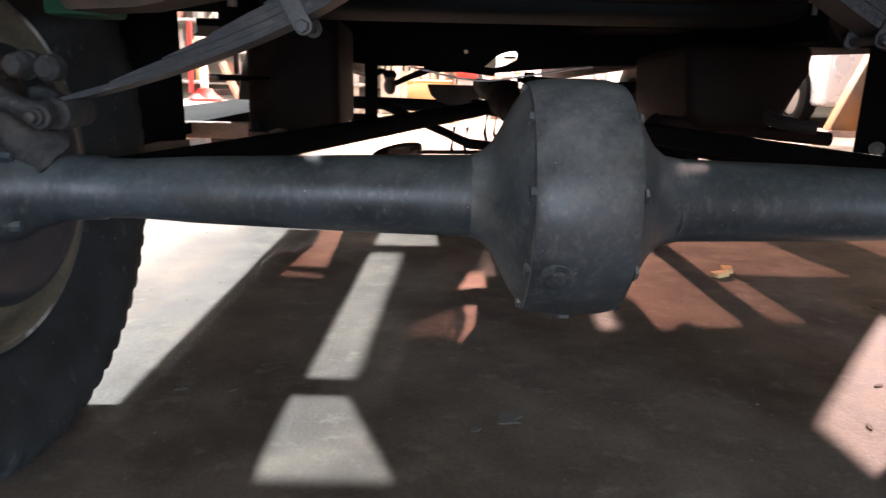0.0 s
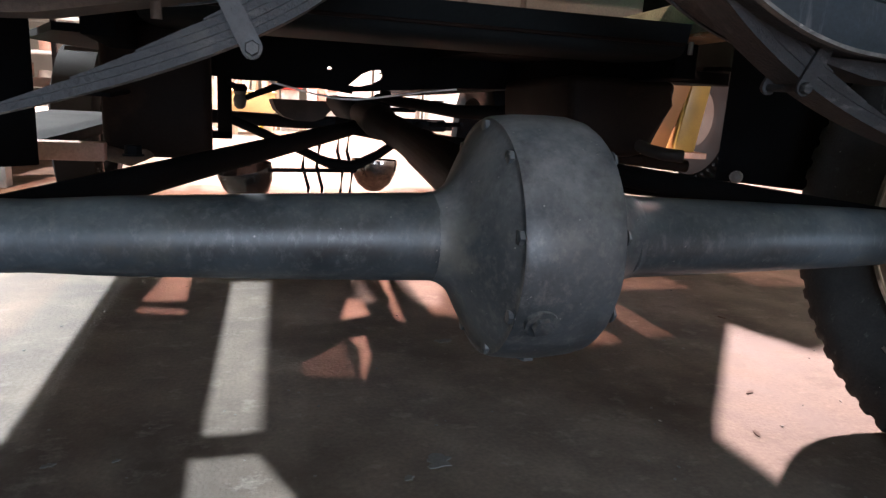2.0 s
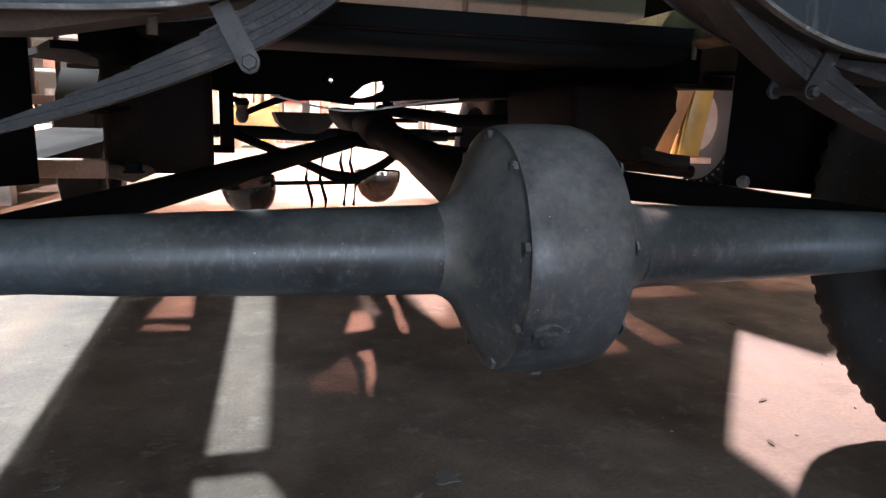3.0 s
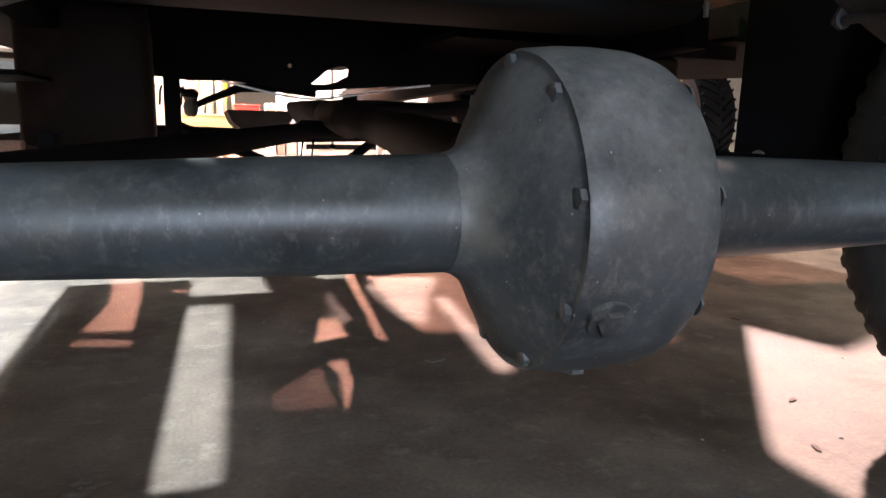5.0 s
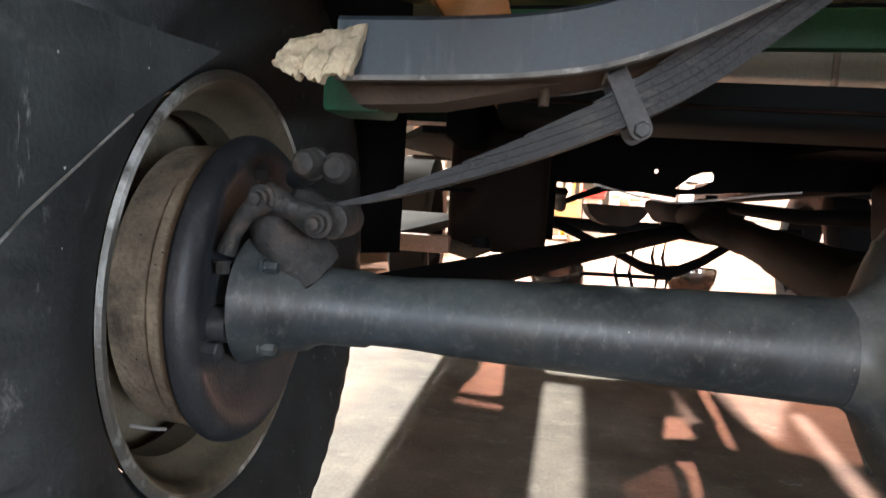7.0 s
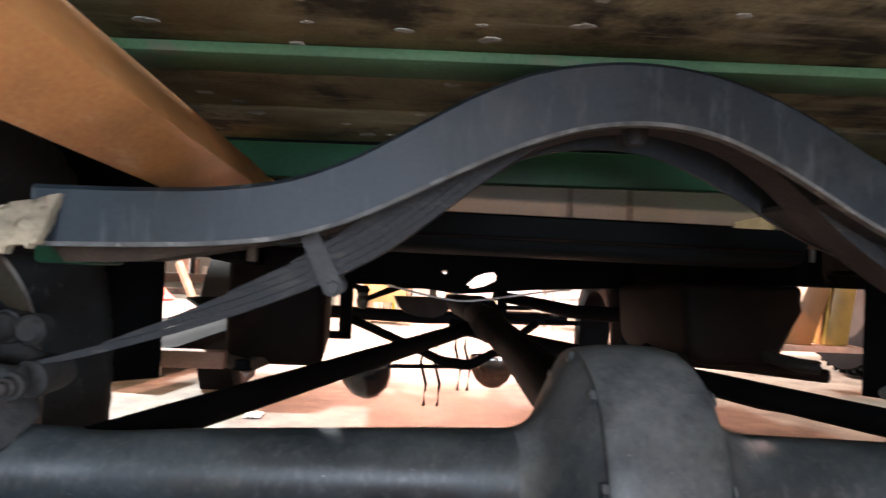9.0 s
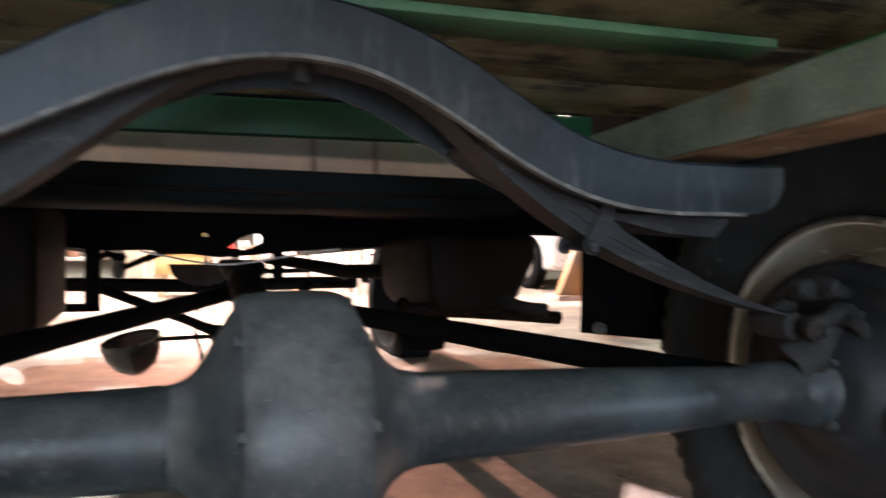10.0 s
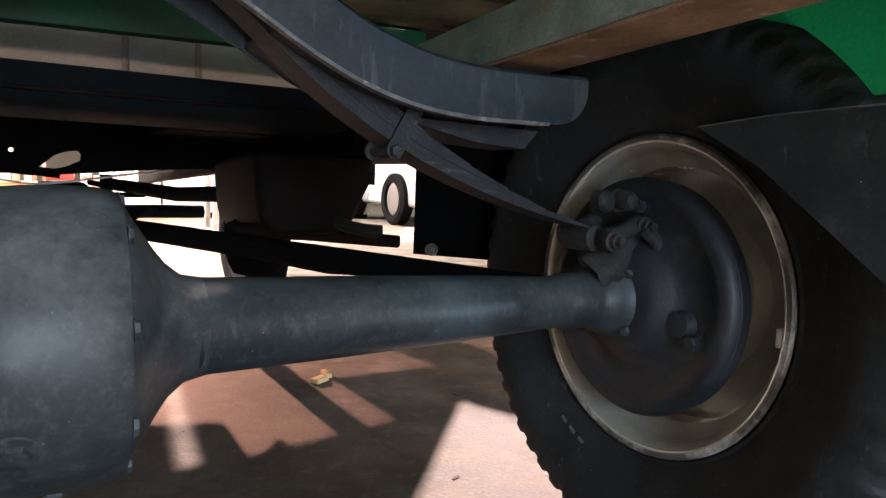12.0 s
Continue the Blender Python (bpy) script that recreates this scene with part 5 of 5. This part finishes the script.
def yellow_loader():
    t = thing("yellow_loader", (2.6, 3.4, 0.0), "yellow enamel wheel loader with a black lugged tyre", "loader")
    def leaning_post(foot, head, y0, y1):
        bm = bmesh.new()
        rows = [[bm.verts.new((x, y, z)) for x, y in ((x0, y0), (x1, y0), (x1, y1), (x0, y1))] for x0, x1, z in (foot, head)]
        bm.faces.new(rows[0]), bm.faces.new(rows[1])
        for k in range(4):
            bm.faces.new((rows[0][k], rows[0][(k + 1) % 4], rows[1][(k + 1) % 4], rows[1][k]))
        bmesh.ops.bevel(bm, geom=list(bm.edges), offset=0.008, segments=2, affect="EDGES", profile=0.5)
        return bm

    part("side_plate", leaning_post((1.915, 2.08, 0.235), (2.27, 2.37, 1.1), 2.9, 2.97), LOADER_ORANGE, t)
    part("lift_arm", leaning_post((2.166, 2.305, 0.235), (2.31, 2.43, 1.1), 2.93, 3.03), YELLOW, t)
    part("foot_plate", box((1.9, 2.88, 0.2), (2.36, 3.05, 0.235), 0.005), BRICK_BROWN, t)
    part("hydraulic_ram", rod([(2.12, 3.0, 0.26), (2.3, 3.0, 1.0)], 0.03, 14), BLACK, t)
    # unseen plate and back, added to bound the right lamp's floor patch
    part("lamp_stop_plate", slab([(1.638, 1.362), (1.83, 1.432), (2.152, 1.6), (2.1, 2.6), (1.5, 2.6), (1.584, 1.517)], 0.9, 0.915), STEEL, t, "added grey plate that blocks the right lamp")
    part("lamp_stop_back", box((2.16, 1.7, 0.9), (2.175, 2.6, 1.3), 0.003), STEEL, t)
    part("engine_cover", box((2.9, 3.9, 0.8), (3.8, 4.6, 1.0), 0.02), YELLOW, t)
    # unseen upper body, added to keep the right lamp off the floor
    part("lamp_stop_body", box((2.2, 2.4, 1.0), (3.3, 4.6, 1.75), 0.03), YELLOW, t)
    w = part("wheel", lathe([(-0.1, 0.2), (-0.06, 0.2), (-0.04, 0.08), (0.04, 0.08), (0.06, 0.2), (0.1, 0.2)], (2.73, 3.42, 0.44), "x", 32), PIPE_RUST, t)
    part("tyre", lathe([(-0.11, 0.2), (-0.15, 0.3), (-0.13, 0.39), (-0.05, 0.415), (0.05, 0.415), (0.13, 0.39), (0.15, 0.3), (0.11, 0.2)], (2.73, 3.42, 0.44), "x", 48, close=True), BLACK, w)
    lug = bmesh.new()
    for k in range(40):
        for sgn in (-1, 1):
            m = Matrix.Translation((2.73, 3.42, 0.44)) @ Matrix.Rotation(2 * math.pi * (k + 0.25 * sgn) / 40, 4, "X") @ pose(sgn * 0.065, 0, 0.412, 0, sgn * 8, sgn * 35) @ Matrix.Diagonal((0.13, 0.016, 0.022, 1))
            bmesh.ops.transform(lug, matrix=m, verts=bmesh.ops.create_cube(lug, size=1.0)["verts"])
    part("tread", lug, BLACK, w)


def silver_car():
    t = thing("silver_car", (4.7, 6.8, 0), "silver car with a chromed wheel", "car")
    body = [(6.2, 0.22), (8.6, 0.24), (8.6, 0.75), (7.9, 0.95), (7.4, 1.35), (6.5, 1.35), (6.2, 0.9)]
    bm = side_sheet(body, 3.65, 5.2)
    bmesh.ops.bevel(bm, geom=list(bm.edges), offset=0.06, segments=3, affect="EDGES", profile=0.5)
    part("body", bm, SILVER, t)
    for y in (6.75, 8.1):
        w = part("wheel", lathe([(-0.06, 0.2), (-0.05, 0.19), (-0.02, 0.06), (0.05, 0.06), (0.06, 0.2)], (3.66, y, 0.31), "x", 28), CHROME, t)
        part("tyre", lathe([(-0.08, 0.2), (-0.09, 0.27), (-0.06, 0.31), (0.06, 0.31), (0.09, 0.27), (0.08, 0.2)], (3.66, y, 0.31), "x", 36, close=True), BLACK, w)


work_platform()
red_press()
steel_rack()
crates()
white_cabinets()
yellow_loader()
silver_car()


# ---- small litter on the floor ----


def splash(at, size, seed, stretch=1.4):
    """A dried pale splash: a thin ragged patch."""
    bm = bmesh.new()
    rnd = random.Random(seed)
    n = 26
    ring = []
    for k in range(n):
        a = 2 * math.pi * k / n
        r = size * (0.7 + 0.35 * rnd.random() + 0.25 * math.sin(2 * a + seed) + 0.15 * math.sin(5 * a))
        ring.append((at[0] + stretch * r * math.cos(a), at[1] + r * math.sin(a)))
    slab(ring, 0.0004, 0.0016, bm)
    return bm


for at, size in (((-0.011, 0.164), 0.017), ((-0.062, 0.128), 0.006), ((-0.522, 0.236), 0.006), ((-0.44, 0.235), 0.004), ((0.12, 0.62), 0.012)):
    t = thing("dried_splash", (at[0], at[1], 0), "dried pale splash on the concrete floor", "stain", "floor splashes")
    part("crust", splash(at, size, int(1000 * abs(at[0]))), PALE, t)
for k, (x, y, turn) in enumerate(((0.6, 0.93, 30), (0.635, 0.975, 75))):
    t = thing("wood_offcut", (x, y, 0), "small tan wood offcut lying on the floor", "offcut", "floor offcuts")
    part("block", box((x - 0.022, y - 0.013, 0.0), (x + 0.022, y + 0.013, 0.012), 0.002, turn=pose(0, 0, 0, 0, 0, turn)), CARDBOARD, t)
t = thing("paper_scrap", (-0.679, 1.853, 0), "crumpled white paper scrap on the floor", "paper")
bm = bmesh.new()
bmesh.ops.create_grid(bm, x_segments=8, y_segments=8, size=0.03)
for v in bm.verts:
    v.co = Vector((-0.679 + v.co.x, 1.853 + v.co.y * 1.6, 0.002 + 0.016 * abs(noise.noise(v.co * 60))))
bmesh.ops.solidify(bm, geom=list(bm.faces), thickness=0.001)
part("sheet", bm, WHITE_PAINT, t)
rnd = random.Random(21)
grit = bmesh.new()
for k in range(260):
    x, y, r = rnd.uniform(-0.9, 1.0), rnd.uniform(-0.2, 1.6), rnd.uniform(0.0008, 0.0026)
    made = bmesh.ops.create_icosphere(grit, subdivisions=1, radius=r)["verts"]
    bmesh.ops.transform(grit, matrix=pose(x, y, r * 0.4, 0, 0, rnd.uniform(0, 180)) @ Matrix.Diagonal((1.5, 1, 0.5, 1)), verts=made)
tagged(part("floor_grit", grit, PALE, kind="stuff"), "fine pale grit scattered on the floor", "grit", kind="stuff")
for x, y, turn in ((0.62, 0.3, 20), (0.52, 0.16, 70), (0.86, 0.7, 120)):
    t = thing("dry_leaf", (x, y, 0), "small dark dry leaf scrap on the floor", "leaf", "floor scraps")
    ring = [(0.011 * math.cos(2 * math.pi * k / 9) * (1 + 0.3 * math.sin(3.1 * k)), 0.004 * math.sin(2 * math.pi * k / 9)) for k in range(9)]
    bm = slab(ring, 0.0006, 0.002)
    bmesh.ops.transform(bm, matrix=pose(x, y, 0, 0, 0, turn), verts=bm.verts)
    part("blade", bm, RUST, t)
